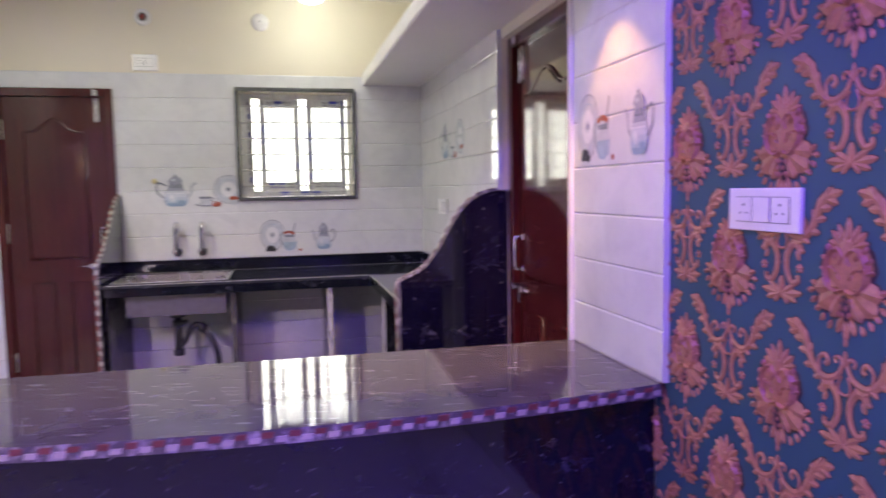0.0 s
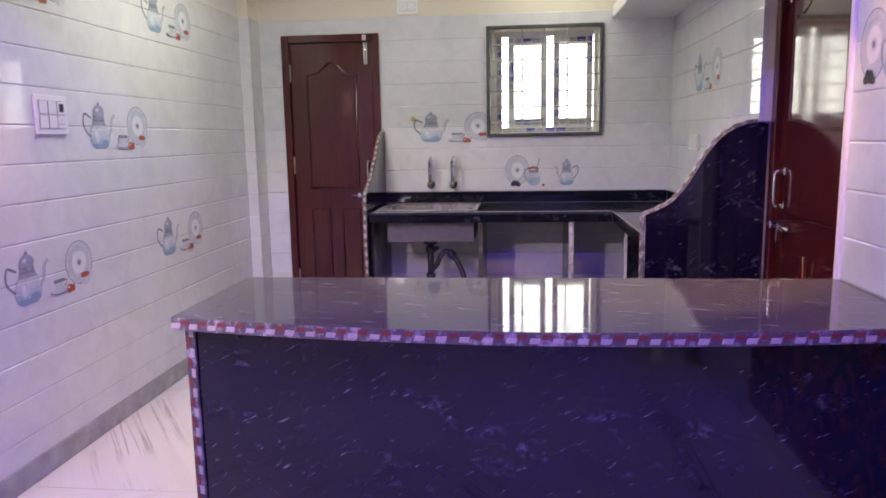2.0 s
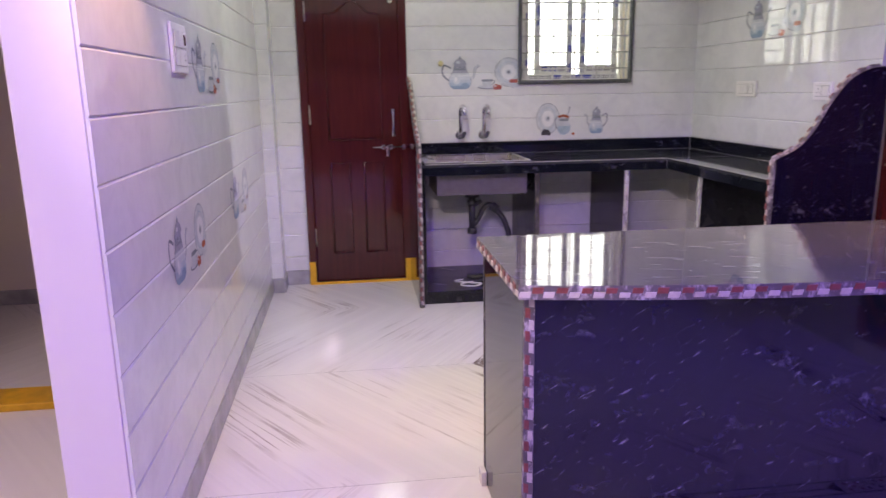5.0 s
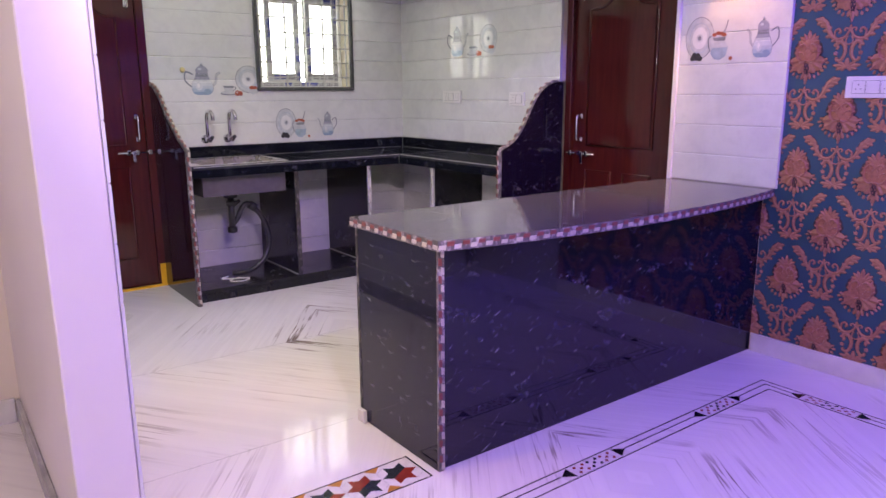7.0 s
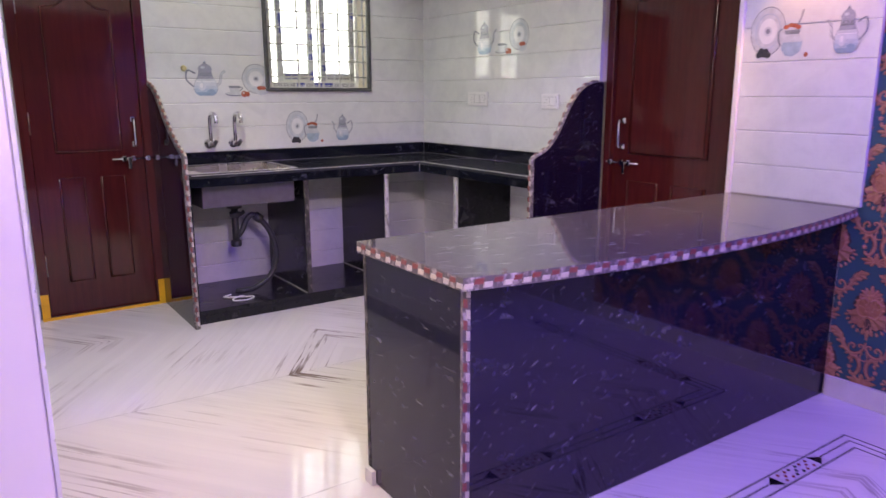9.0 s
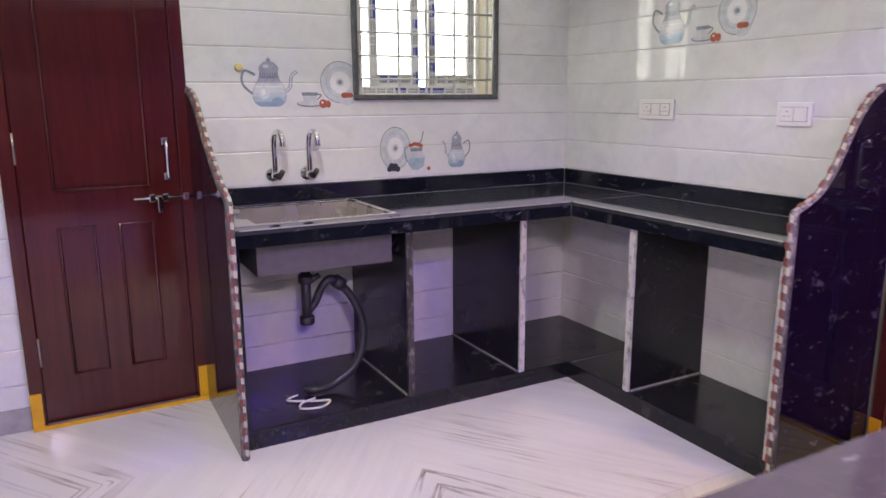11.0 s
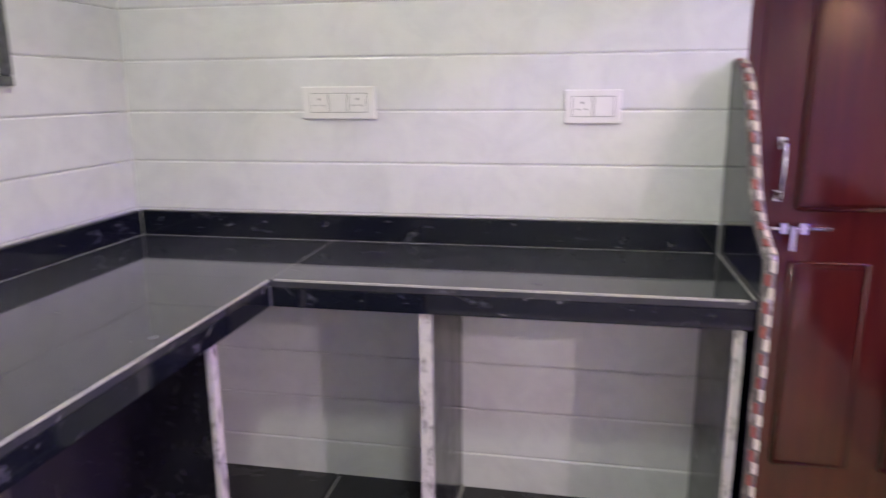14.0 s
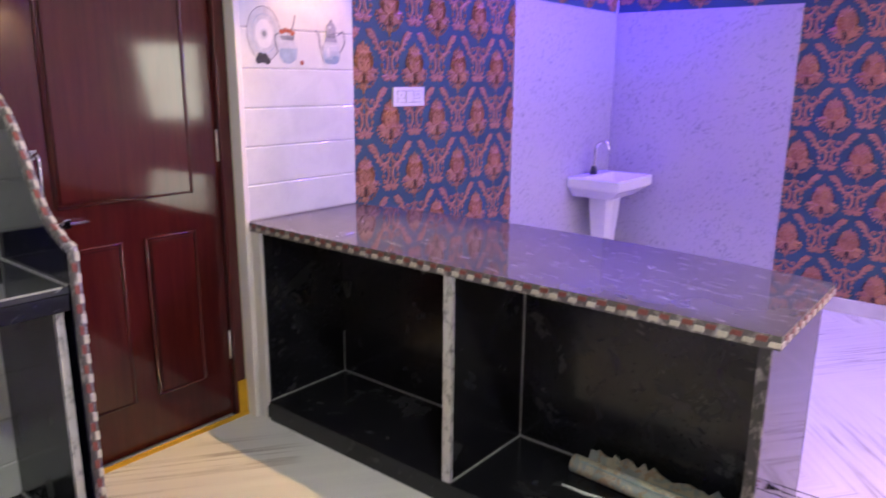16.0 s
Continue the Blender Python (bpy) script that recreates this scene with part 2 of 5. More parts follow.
M = {
    "sink_steel": brushed_steel(),
    "cream": paint("cream_wall_paint", (0.80, 0.75, 0.60), 0.55),
    "white_paint": paint("off_white_wall_paint", (0.82, 0.78, 0.76), 0.5),
    "beige": paint("pale_beige_wall_paint", (0.78, 0.70, 0.60), 0.6),
    "ceiling": paint("white_ceiling_paint", (0.80, 0.78, 0.74), 0.7),
    "loft": paint("white_loft_paint", (0.78, 0.75, 0.74), 0.5),
    "marble": marble(),
    "granite": granite(),
    # base colour raised to paint in the wall and ceiling reflected on the peninsula top
    "granite_top": granite("grey_brown_granite_with_sheen", (0.078, 0.070, 0.076), (0.130, 0.119, 0.127), (0.28, 1.5, 1.5), (0, 0, 12), 0.045, 0.47),
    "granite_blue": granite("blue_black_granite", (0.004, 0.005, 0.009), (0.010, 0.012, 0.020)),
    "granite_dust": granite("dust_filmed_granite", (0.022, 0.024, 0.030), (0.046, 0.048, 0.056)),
    "dusty": dusty_granite(),
    "tile": tile_mat(),
    "skirt": simple("grey_marble_skirting", (0.40, 0.40, 0.41), 0.25, vary=0.25, scale=9),
    "skirt_white": simple("white_marble_skirting", (0.74, 0.72, 0.70), 0.15, vary=0.14, scale=7),
    "door": door_wood(),
    "yellow": simple("yellow_threshold_paint", (0.72, 0.40, 0.015), 0.4, vary=0.2, scale=14),
    "steel": simple("brushed_steel", (0.68, 0.64, 0.58), 0.30, 0.92, vary=0.1, scale=40),
    "sealant": simple("pale_sealant", (0.40, 0.40, 0.36), 0.4, vary=0.3, scale=30),
    "sinkout": simple("grey_sink_coating", (0.16, 0.155, 0.16), 0.4, 0.3),
    "chrome": simple("chrome", (0.82, 0.82, 0.84), 0.08, 1.0, vary=0.03),
    "pvc_grey": simple("grey_pvc_pipe", (0.030, 0.031, 0.036), 0.35),
    "pvc_white": simple("white_pvc", (0.78, 0.78, 0.75), 0.3),
    "switch": simple("white_switch_plastic", (0.80, 0.79, 0.78), 0.3, vary=0.04),
    "slot": simple("dark_socket_slot", (0.12, 0.12, 0.12), 0.5),
    "rod": simple("white_grill_paint", (0.62, 0.62, 0.60), 0.4),
    "win_trim": simple("dark_grey_granite_trim", (0.10, 0.105, 0.105), 0.2, vary=0.4, scale=45),
    "red_chip": simple("red_mosaic_chip", (0.22, 0.062, 0.05), 0.35, vary=0.3, scale=90),
    "white_chip": simple("white_mosaic_chip", (0.54, 0.50, 0.43), 0.35, vary=0.15, scale=90),
    "matrix": worn_edge("speckled_grey_terrazzo", (0.11, 0.10, 0.10), (0.46, 0.43, 0.42)),
    "dark_raw": worn_edge("dark_rough_stone_edge", (0.035, 0.032, 0.030), (0.26, 0.24, 0.22)),
    "raw_edge": worn_edge("cement_smeared_edge", (0.52, 0.51, 0.50), (0.16, 0.15, 0.145)),
    "joint": simple("white_cement_joint", (0.36, 0.355, 0.34), 0.7, vary=0.3, scale=60),
    "wp_blue": paint("blue_teal_wallpaper", (0.042, 0.108, 0.162), 0.42, grain=180, vary=0.2, bump=0.25),
    "wp_copper": fabric_print("copper_embossed_print", (0.41, 0.19, 0.118), 0.40),
    # dark print, also used as painted shade round the embossed motifs
    "wp_dark": fabric_print("dark_print_and_rim_shade", (0.055, 0.030, 0.036), 0.5),
    "speckle": flowered_tile(),
    "ceramic": simple("white_ceramic", (0.80, 0.80, 0.80), 0.08, vary=0.03),
    "black_inlay": simple("black_stone_inlay", (0.015, 0.015, 0.016), 0.1),
    "red_inlay": simple("red_stone_inlay", (0.26, 0.035, 0.02), 0.12, vary=0.3),
    "ochre_inlay": simple("ochre_stone_inlay", (0.50, 0.24, 0.05), 0.12, vary=0.25),
    "green_inlay": simple("dark_green_stone_inlay", (0.025, 0.035, 0.035), 0.1),
    "white_inlay": simple("white_stone_inlay", (0.72, 0.70, 0.67), 0.1),
    "pr_b1": simple("print_glaze_pale", (0.62, 0.66, 0.70), 0.1, vary=0.10, scale=40),
    "pr_b2": simple("print_glaze_soft", (0.53, 0.59, 0.66), 0.1, vary=0.12, scale=40),
    "pr_b3": simple("print_glaze_mid", (0.43, 0.52, 0.62), 0.1, vary=0.14, scale=40),
    "pr_b4": simple("print_glaze_deep", (0.29, 0.39, 0.52), 0.1, vary=0.14, scale=40),
    "pr_neck": simple("print_lavender_grey", (0.38, 0.39, 0.46), 0.1, vary=0.18, scale=60),
    "pr_blue": simple("print_pale_blue", (0.40, 0.50, 0.60), 0.1, vary=0.15, scale=30),
    "pr_grey": simple("print_grey", (0.27, 0.29, 0.33), 0.1, vary=0.3, scale=40),
    "pr_light": simple("print_light_grey", (0.60, 0.63, 0.66), 0.1, vary=0.15, scale=40),
    "pr_white": simple("print_white", (0.78, 0.79, 0.80), 0.1, vary=0.06),
    "pr_red": simple("print_red", (0.44, 0.13, 0.08), 0.1, vary=0.3, scale=60),
    "pr_dark": simple("print_dark", (0.06, 0.06, 0.07), 0.1, vary=0.4, scale=80),
    "tape_blue": simple("blue_film", (0.04, 0.06, 0.36), 0.35),
    "tape_white": simple("white_film", (0.66, 0.67, 0.68), 0.35),
    "tape_grey": simple("grey_film_print", (0.22, 0.22, 0.25), 0.4),
    "paper": printed_paper(),
    "paper_blue": simple("pale_blue_paper", (0.36, 0.48, 0.52), 0.7, vary=0.3, scale=20),
    "plug": simple("pale_yellow_plastic", (0.70, 0.62, 0.30), 0.4),
    "red_wire": simple("red_wire_plastic", (0.25, 0.015, 0.015), 0.4),
}


def glow(name, c, strength):
    m = bpy.data.materials.new(name)
    m.use_nodes = True
    b = m.node_tree.nodes["Principled BSDF"]
    b.inputs["Base Color"].default_value = (*c, 1)
    b.inputs["Emission Color"].default_value = (*c, 1)
    b.inputs["Emission Strength"].default_value = strength
    return m


M["bulb"] = glow("lit_bulb_glass", (1.0, 0.98, 0.9), 14)
M["bright_day"] = glow("bright_outdoor_haze", (1.0, 1.0, 0.95), 4.5)
glass = Nodes("window_glass", 0.02)
glass.set("Transmission Weight", 1.0)
glass.set("IOR", 1.45)
glass.color((0.97, 0.98, 0.98))
M["glass"] = glass.mat


# ---------- building helpers ----------
def mesh_of(bm, name, mats):
    bmesh.ops.recalc_face_normals(bm, faces=bm.faces[:])
    me = bpy.data.meshes.new(name)
    bm.to_mesh(me)
    bm.free()
    for m in (mats if isinstance(mats, (list, tuple)) else [mats]):
        me.materials.append(m)
    return me


def thing(name, at, label, category, group="", kind=""):
    ob = new(name)
    ob.location = at
    ob.empty_display_size = 0.1
    return tagged(ob, label, category, group, kind)


def part(name, bm, material, parent=None, label="", smooth=False):
    """A bmesh in world metres as one mesh object, under a thing or a part."""
    me = mesh_of(bm, name, material)
    if smooth:
        for f in me.polygons:
            f.use_smooth = True
    ob = new(name, me)
    if parent is not None:
        ob.parent = parent
        if parent.type == 'EMPTY':
            ob.matrix_parent_inverse = parent.matrix_basis.inverted()
    if label:
        ob["label"] = label
    return ob


def setting(name, bm, material, label, category):
    return tagged(part(name, bm, material), label, category, kind="structure")


def box(bm, x0, x1, y0, y1, z0, z1, bevel=0.0, mat=0, seg=1):
    r = bmesh.ops.create_cube(bm, size=1.0, matrix=Matrix.LocRotScale(((x0 + x1) / 2, (y0 + y1) / 2, (z0 + z1) / 2), None, (abs(x1 - x0), abs(y1 - y0), abs(z1 - z0))))
    faces = set(f for v in r["verts"] for f in v.link_faces)
    if bevel:
        edges = list({e for v in r["verts"] for e in v.link_edges})
        out = bmesh.ops.bevel(bm, geom=edges, offset=bevel, segments=seg, affect='EDGES', profile=0.5)
        faces = set(out["faces"]) | {f for f in faces if f.is_valid}
    for f in faces:
        if f.is_valid:
            f.material_index = mat
    return bm


def B(*a, **k):
    return box(bmesh.new(), *a, **k)


def tube(bm, pts, r, n=10, mat=0, cap=True):
    """A round tube along points, with a radius or one for each point."""
    pts = [Vector(p) for p in pts]
    rs = r if isinstance(r, (list, tuple)) else [r] * len(pts)
    rings, up = [], None
    for i, p in enumerate(pts):
        d = (pts[min(i + 1, len(pts) - 1)] - pts[max(i - 1, 0)]).normalized()
        if up is None:
            up = d.orthogonal().normalized()
        up = (up - d * up.dot(d)).normalized()
        side = d.cross(up)
        rings.append([bm.verts.new(p + rs[i] * (math.cos(a) * up + math.sin(a) * side)) for a in [2 * math.pi * k / n for k in range(n)]])
    for a, b in zip(rings, rings[1:]):
        for k in range(n):
            f = bm.faces.new((a[k], a[(k + 1) % n], b[(k + 1) % n], b[k]))
            f.material_index, f.smooth = mat, True
    if cap:
        for ring in (rings[0], rings[-1]):
            bm.faces.new(ring).material_index = mat
    return bm


def T(*a, **k):
    return tube(bmesh.new(), *a, **k)


def curve(pts, n=8):
    """A smooth line through points."""
    pts = [Vector(p) for p in pts]
    out = []
    for i in range(len(pts) - 1):
        a, b, c, d = pts[max(i - 1, 0)], pts[i], pts[i + 1], pts[min(i + 2, len(pts) - 1)]
        for k in range(n):
            t = k / n
            out.append(0.5 * ((2 * b) + (c - a) * t + (2 * a - 5 * b + 4 * c - d) * t * t + (3 * b - a - 3 * c + d) * t ** 3))
    return out + [pts[-1]]


def prism(bm, outline, origin, u, v, w, depth, mat=0, side_mat=None):
    """A flat outline (pairs along u and v) given thickness along w."""
    origin, u, v, w = Vector(origin), Vector(u), Vector(v), Vector(w)
    lo = [bm.verts.new(origin + u * a + v * b) for a, b in outline]
    hi = [bm.verts.new(origin + u * a + v * b + w * depth) for a, b in outline]
    bm.faces.new(lo).material_index = mat
    bm.faces.new(hi).material_index = mat
    n = len(outline)
    for i in range(n):
        bm.faces.new((lo[i], lo[(i + 1) % n], hi[(i + 1) % n], hi[i])).material_index = mat if side_mat is None else side_mat
    return bm


def turned(bm, m):
    bmesh.ops.transform(bm, matrix=m, verts=bm.verts[:])
    return bm


# wall frames: local x runs to the right along the wall, -y points out of it, z is up
FACE_SOUTH = Matrix.Identity(4)
FACE_WEST = Matrix.Rotation(radians(-90), 4, 'Z')
FACE_EAST = Matrix.Rotation(radians(90), 4, 'Z')
FACE_NORTH = Matrix.Rotation(radians(180), 4, 'Z')


def on_wall(face, x, y, z=0.0):
    return Matrix.Translation((x, y, z)) @ face


XR, XL, YB, TOP, CEIL = 1.48, -1.668, 5.79, 2.31, 2.86
YS = -0.48

# ---------- the large structure ----------
setting("floor", B(-4.0, 1.75, -0.7, 6.8, -0.12, 0.0), M["marble"], "polished white marble floor with grey veins", "floor")
setting("ceiling", B(-4.0, 1.75, -0.7, 6.8, CEIL, CEIL + 0.12), M["ceiling"], "plain white painted ceiling", "ceiling")

bm = bmesh.new()
for x0, x1, z0, z1 in ((-1.87, -1.416, 0, CEIL), (-1.416, -0.668, 2.195, CEIL), (-0.668, 0.16, 0, CEIL), (0.16, 0.96, 0, 1.44), (0.16, 0.96, 2.195, CEIL), (0.96, 1.70, 0, CEIL)):
    box(bm, x0, x1, 5.80, 6.00, z0, z1)
wall_back = setting("wall_north", bm, M["cream"], "cream painted kitchen wall above white tiles", "wall")

bm = bmesh.new()
for y0, y1, z0, z1 in ((-0.68, 2.97, 0, CEIL), (2.97, 3.872, 2.20, CEIL), (3.911, 5.80, 0, 1.465), (3.872, 5.80, 1.465, CEIL)):
    box(bm, 1.505, 1.70, y0, y1, z0, z1)
wall_right = setting("wall_east", bm, M["cream"], "long wall with tiles, a door and wallpaper", "wall")

wall_left = setting("wall_kitchen_west", B(-1.838, -1.6775, 2.405, 5.80, 0, CEIL, bevel=0.004), M["white_paint"], "white painted wall end with tiled kitchen side", "wall")
pilaster = setting("pilaster", B(-1.68, -1.60, 5.59, 5.80, 0, CEIL), M["cream"], "cream corner pilaster tiled below", "pilaster")
wall_south = setting("wall_south", B(-4.0, 1.505, YS - 0.2, YS, 0, CEIL), M["white_paint"], "hall wall covered with wallpaper", "wall")
setting("wall_west", B(-4.0, -3.8, YS, 6.6, 0, CEIL), M["beige"], "plain beige painted wall", "wall")
bm = bmesh.new()
for x0, x1, z0, z1 in ((-3.8, -3.05, 0, CEIL), (-3.05, -2.14, 2.10, CEIL), (-2.14, -1.8385, 0, CEIL)):
    box(bm, x0, x1, 3.85, 3.99, z0, z1)
wall_passage = setting("wall_passage", bm, M["beige"], "pale beige wall with an open doorway", "wall")
setting("wall_far_room", B(-3.8, -1.8385, 5.62, 5.8, 0, CEIL), M["beige"], "pale beige wall of the room beyond", "wall")

# the beam between hall and kitchen, which keeps the hall's violet light off the upper kitchen walls
setting("beam", B(-1.6685, 1.503, 2.42, 2.80, 2.20, CEIL - 0.001, bevel=0.004), M["loft"], "white painted beam between hall and kitchen", "beam")
loft = setting("loft_slab", B(1.045, 1.503, 2.955, 5.797, 2.245, 2.335, bevel=0.006), M["loft"], "white painted concrete loft slab along the wall", "loft")

# skirtings
bm = bmesh.new()
box(bm, -1.680, -1.661, 2.41, 5.59, 0.0, 0.105, bevel=0.003)
box(bm, -1.6605, -1.585, 5.565, 5.585, 0.0, 0.105, bevel=0.003)
box(bm, -1.598, -1.578, 5.585, 5.79, 0.0, 0.105, bevel=0.003)
box(bm, -1.578, -1.417, 5.775, 5.797, 0.0, 0.105, bevel=0.003)
setting("baseboard_kitchen", bm, M["skirt"], "grey marble skirting under the wall tiles", "skirting")
bm = bmesh.new()
box(bm, -1.858, -1.660, 2.386, 2.4045, 0.0, 0.105, bevel=0.003)
box(bm, -1.858, -1.8385, 2.405, 3.83, 0.0, 0.105, bevel=0.003)
setting("baseboard_wall_end", bm, M["skirt"], "grey marble skirting round the wall end", "skirting")
setting("baseboard_passage", B(-2.10, -1.859, 3.828, 3.848, 0.0, 0.11, bevel=0.003), M["skirt_white"], "white marble skirting with an open end", "skirting")
setting("baseboard_hall", B(1.484, 1.504, 0.92, 2.375, 0.0, 0.10, bevel=0.003), M["skirt_white"], "white marble skirting below wallpaper", "skirting")
setting("baseboard_hall_south", B(-3.8, 0.19, YS, YS + 0.02, 0.0, 0.10, bevel=0.003), M["skirt_white"], "white marble skirting below wallpaper", "skirting")
setting("baseboard_far_room", B(-3.8, -1.88, 5.60, 5.62, 0.0, 0.10, bevel=0.003), M["skirt"], "grey skirting of the room beyond", "skirting")
setting("threshold_passage", B(-3.05, -2.14, 3.82, 4.02, 0.0, 0.035, bevel=0.004), M["yellow"], "yellow painted raised door threshold", "threshold")

# joints of the marble slabs are nearly flush: fine lines of pale cement
bm = bmesh.new()
for y in (2.97, 4.05):
    box(bm, -1.66, 1.0 if y > 4 else -0.67, y, y + 0.0015, -0.002, 0.0006)
setting("floor_joints", bm, M["joint"], "hairline cement joints between marble slabs", "joint")


# ---------- doors ----------
def door(name, m, width, height, label, handle_left):
    """A panelled door in its frame. Local x runs from the left jamb, -y towards the room."""
    base = tagged(part(name, turned(B(0.055, width - 0.055, 0.0, 0.035, 0.012, height - 0.055, bevel=0.003), m), M["door"]), label, "door", kind="structure")
    bm = bmesh.new()
    box(bm, 0.0, 0.055, -0.03, 0.06, 0.0, height, bevel=0.004)
    box(bm, width - 0.055, width, -0.03, 0.06, 0.0, height, bevel=0.004)
    box(bm, 0.055, width - 0.055, -0.03, 0.06, height - 0.055, height, bevel=0.004)
    part("door_frame", turned(bm, m), M["door"], base)
    a, b = 0.055 + 0.125, width - 0.055 - 0.125
    mid, half = (a + b) / 2, (b - a) / 2

    def arched(inset):
        lo, hi, sh = 1.04 + inset, height - 0.20 - inset, 0.085
        pts = [(a + inset, lo), (b - inset, lo), (b - inset, hi - sh)]
        for k in range(1, 16):
            t = k / 16
            x = (b - inset) + (a - b + 2 * inset) * t
            d = abs(x - mid) / half
            z = hi - sh + sh * (0.5 + 0.5 * math.cos(min(1.0, d / 0.72) * math.pi)) if d < 0.72 else hi - sh
            pts.append((x, z))
        pts.append((a + inset, hi - sh))
        return pts

    def panel(outline):
        p = bmesh.new()
        prism(p, outline(0.0), (0, 0.002, 0), (1, 0, 0), (0, 0, 1), (0, -1, 0), 0.005)
        prism(p, outline(0.022), (0, -0.003, 0), (1, 0, 0), (0, 0, 1), (0, -1, 0), 0.010)
        pts = [(x, -0.004, z) for x, z in outline(0.006)]
        tube(p, pts + [pts[0]], 0.0075, 6)
        return turned(p, m)

    part("upper_panel", panel(arched), M["door"], base)
    gap = 0.045
    for x0, x1 in ((a, mid - gap), (mid + gap, b)):
        part("lower_panel", panel(lambda i, x0=x0, x1=x1: [(x0 + i, 0.22 + i), (x1 - i, 0.22 + i), (x1 - i, 0.89 - i), (x0 + i, 0.89 - i)]), M["door"], base)
    hx = 0.130 if handle_left else width - 0.105
    bm = bmesh.new()
    tube(bm, [(hx, -0.004, 1.08), (hx, -0.04, 1.085), (hx, -0.045, 1.10), (hx, -0.045, 1.22), (hx, -0.04, 1.235), (hx, -0.004, 1.24)], [0.011, 0.010, 0.008, 0.008, 0.010, 0.011], 8)
    box(bm, hx - 0.014, hx + 0.014, -0.008, 0.0, 1.065, 1.10, bevel=0.003)
    box(bm, hx - 0.014, hx + 0.014, -0.008, 0.0, 1.22, 1.255, bevel=0.003)
    part("pull_handle", turned(bm, m), M["chrome"], base, "chrome pull handle")
    s = 1 if handle_left else -1
    e = hx - s * 0.10
    bm = bmesh.new()
    tube(bm, [(e, -0.028, 0.99), (hx + s * 0.15, -0.028, 0.99)], 0.006, 8)
    for q in (e + s * 0.03, hx + s * 0.02, hx + s * 0.075):
        box(bm, q - 0.013, q + 0.013, -0.036, -0.0305 + 0.03, 0.973, 1.007, bevel=0.003)
    box(bm, hx + s * 0.045 - 0.010, hx + s * 0.045 + 0.010, -0.046, -0.034, 0.925, 1.0, bevel=0.003)
    part("aldrop_bolt", turned(bm, m), M["chrome"], base, "chrome sliding bolt")
    bm = bmesh.new()
    tube(bm, [(hx, -0.012, height - 0.23), (hx, -0.012, height - 0.035)], 0.006, 8)
    box(bm, hx - 0.016, hx + 0.016, -0.006, 0.001, height - 0.22, height - 0.06, bevel=0.002)
    box(bm, hx - 0.016, hx + 0.016, -0.045, -0.030, height - 0.05, height - 0.01, bevel=0.002)
    part("tower_bolt", turned(bm, m), M["chrome"], base, "steel tower bolt")
    ox = width - 0.055 if handle_left else 0.055
    for z in (0.28, 1.16, height - 0.34):
        part("hinge", turned(T([(ox, -0.006, z), (ox, -0.006, z + 0.13)], 0.007, 8), m), M["steel"], base)
    bm = bmesh.new()
    box(bm, 0.0, width, -0.042, -0.031, 0.0, 0.018)
    box(bm, 0.0, 0.045, -0.038, -0.0315, 0.018, 0.17)
    box(bm, width - 0.045, width, -0.038, -0.0315, 0.018, 0.17)
    part("painted_threshold", turned(bm, m), M["yellow"], base, "yellow painted door sill and corners")
    return base


door("door_1", on_wall(FACE_SOUTH, -1.416, 5.785), 0.748, 2.195, "closed maroon panelled wooden door with yellow sill", False)
door("door_2", on_wall(FACE_WEST, 1.565, 3.872), 0.902, 2.20, "closed glossy maroon panelled door beside the counter", True)
# plain block behind each closed door, so that no light comes in round the leaf
setting("door_back_1", B(-1.414, -0.670, 5.846, 5.99, 0, 2.193), M["beige"], "plain infill behind the closed door", "wall")
setting("door_back_2", B(1.64, 1.69, 2.95, 3.87, 0, 2.22), M["beige"], "plain infill behind the closed door", "wall")
# painted reveal of the right-hand door
bm = bmesh.new()
box(bm, 1.468, 1.531, 2.9455, 2.972, 0.0, 2.24, bevel=0.003)
setting("door_jamb", bm, M["white_paint"], "off-white plastered door jamb", "jamb")


# ---------- window ----------
win = thing("window_1", (0.56, 5.80, 1.42), "barred white sliding window in a dark stone surround", "window", kind="structure")
for x0, x1, z0, z1 in ((0.135, 0.985, 1.415, 1.442), (0.135, 0.985, 2.193, 2.220), (0.135, 0.160, 1.442, 2.193), (0.960, 0.985, 1.442, 2.193)):
    part("stone_trim", B(x0, x1, 5.765, 5.81, z0, z1, bevel=0.006, seg=2), M["win_trim"], win, "dark grey polished stone trim")
bm = bmesh.new()
for x0, x1, z0, z1 in ((0.16, 0.247, 1.442, 2.193), (0.935, 0.96, 1.442, 2.193), (0.247, 0.935, 1.442, 1.485), (0.247, 0.935, 2.16, 2.193)):
    box(bm, x0, x1, 5.93, 5.99, z0, z1, bevel=0.003)
part("outer_frame", bm, M["pvc_white"], win)


def sash(x0, x1, y):
    s = bmesh.new()
    for a, b, c, d in ((x0, x0 + 0.045, 1.485, 2.16), (x1 - 0.045, x1, 1.485, 2.16), (x0 + 0.045, x1 - 0.045, 1.485, 1.55), (x0 + 0.045, x1 - 0.045, 2.095, 2.16)):
        box(s, a, b, y, y + 0.026, c, d, bevel=0.003)
    ob = part("sash", s, M["pvc_white"], win, "white plastic sliding sash with film strips")
    g = part("pane", B(x0 + 0.045, x1 - 0.045, y + 0.012, y + 0.016, 1.55, 2.095), M["glass"], ob)
    g.visible_shadow = False
    return ob


sash_a = sash(0.295, 0.585, 5.945)
sash_b = sash(0.635, 0.925, 5.928)
back_pane = part("pane", B(0.249, 0.933, 5.981, 5.985, 1.486, 2.159), M["glass"], win)
back_pane.visible_shadow = False

FILM = [M["tape_white"], M["tape_blue"], M["tape_grey"]]


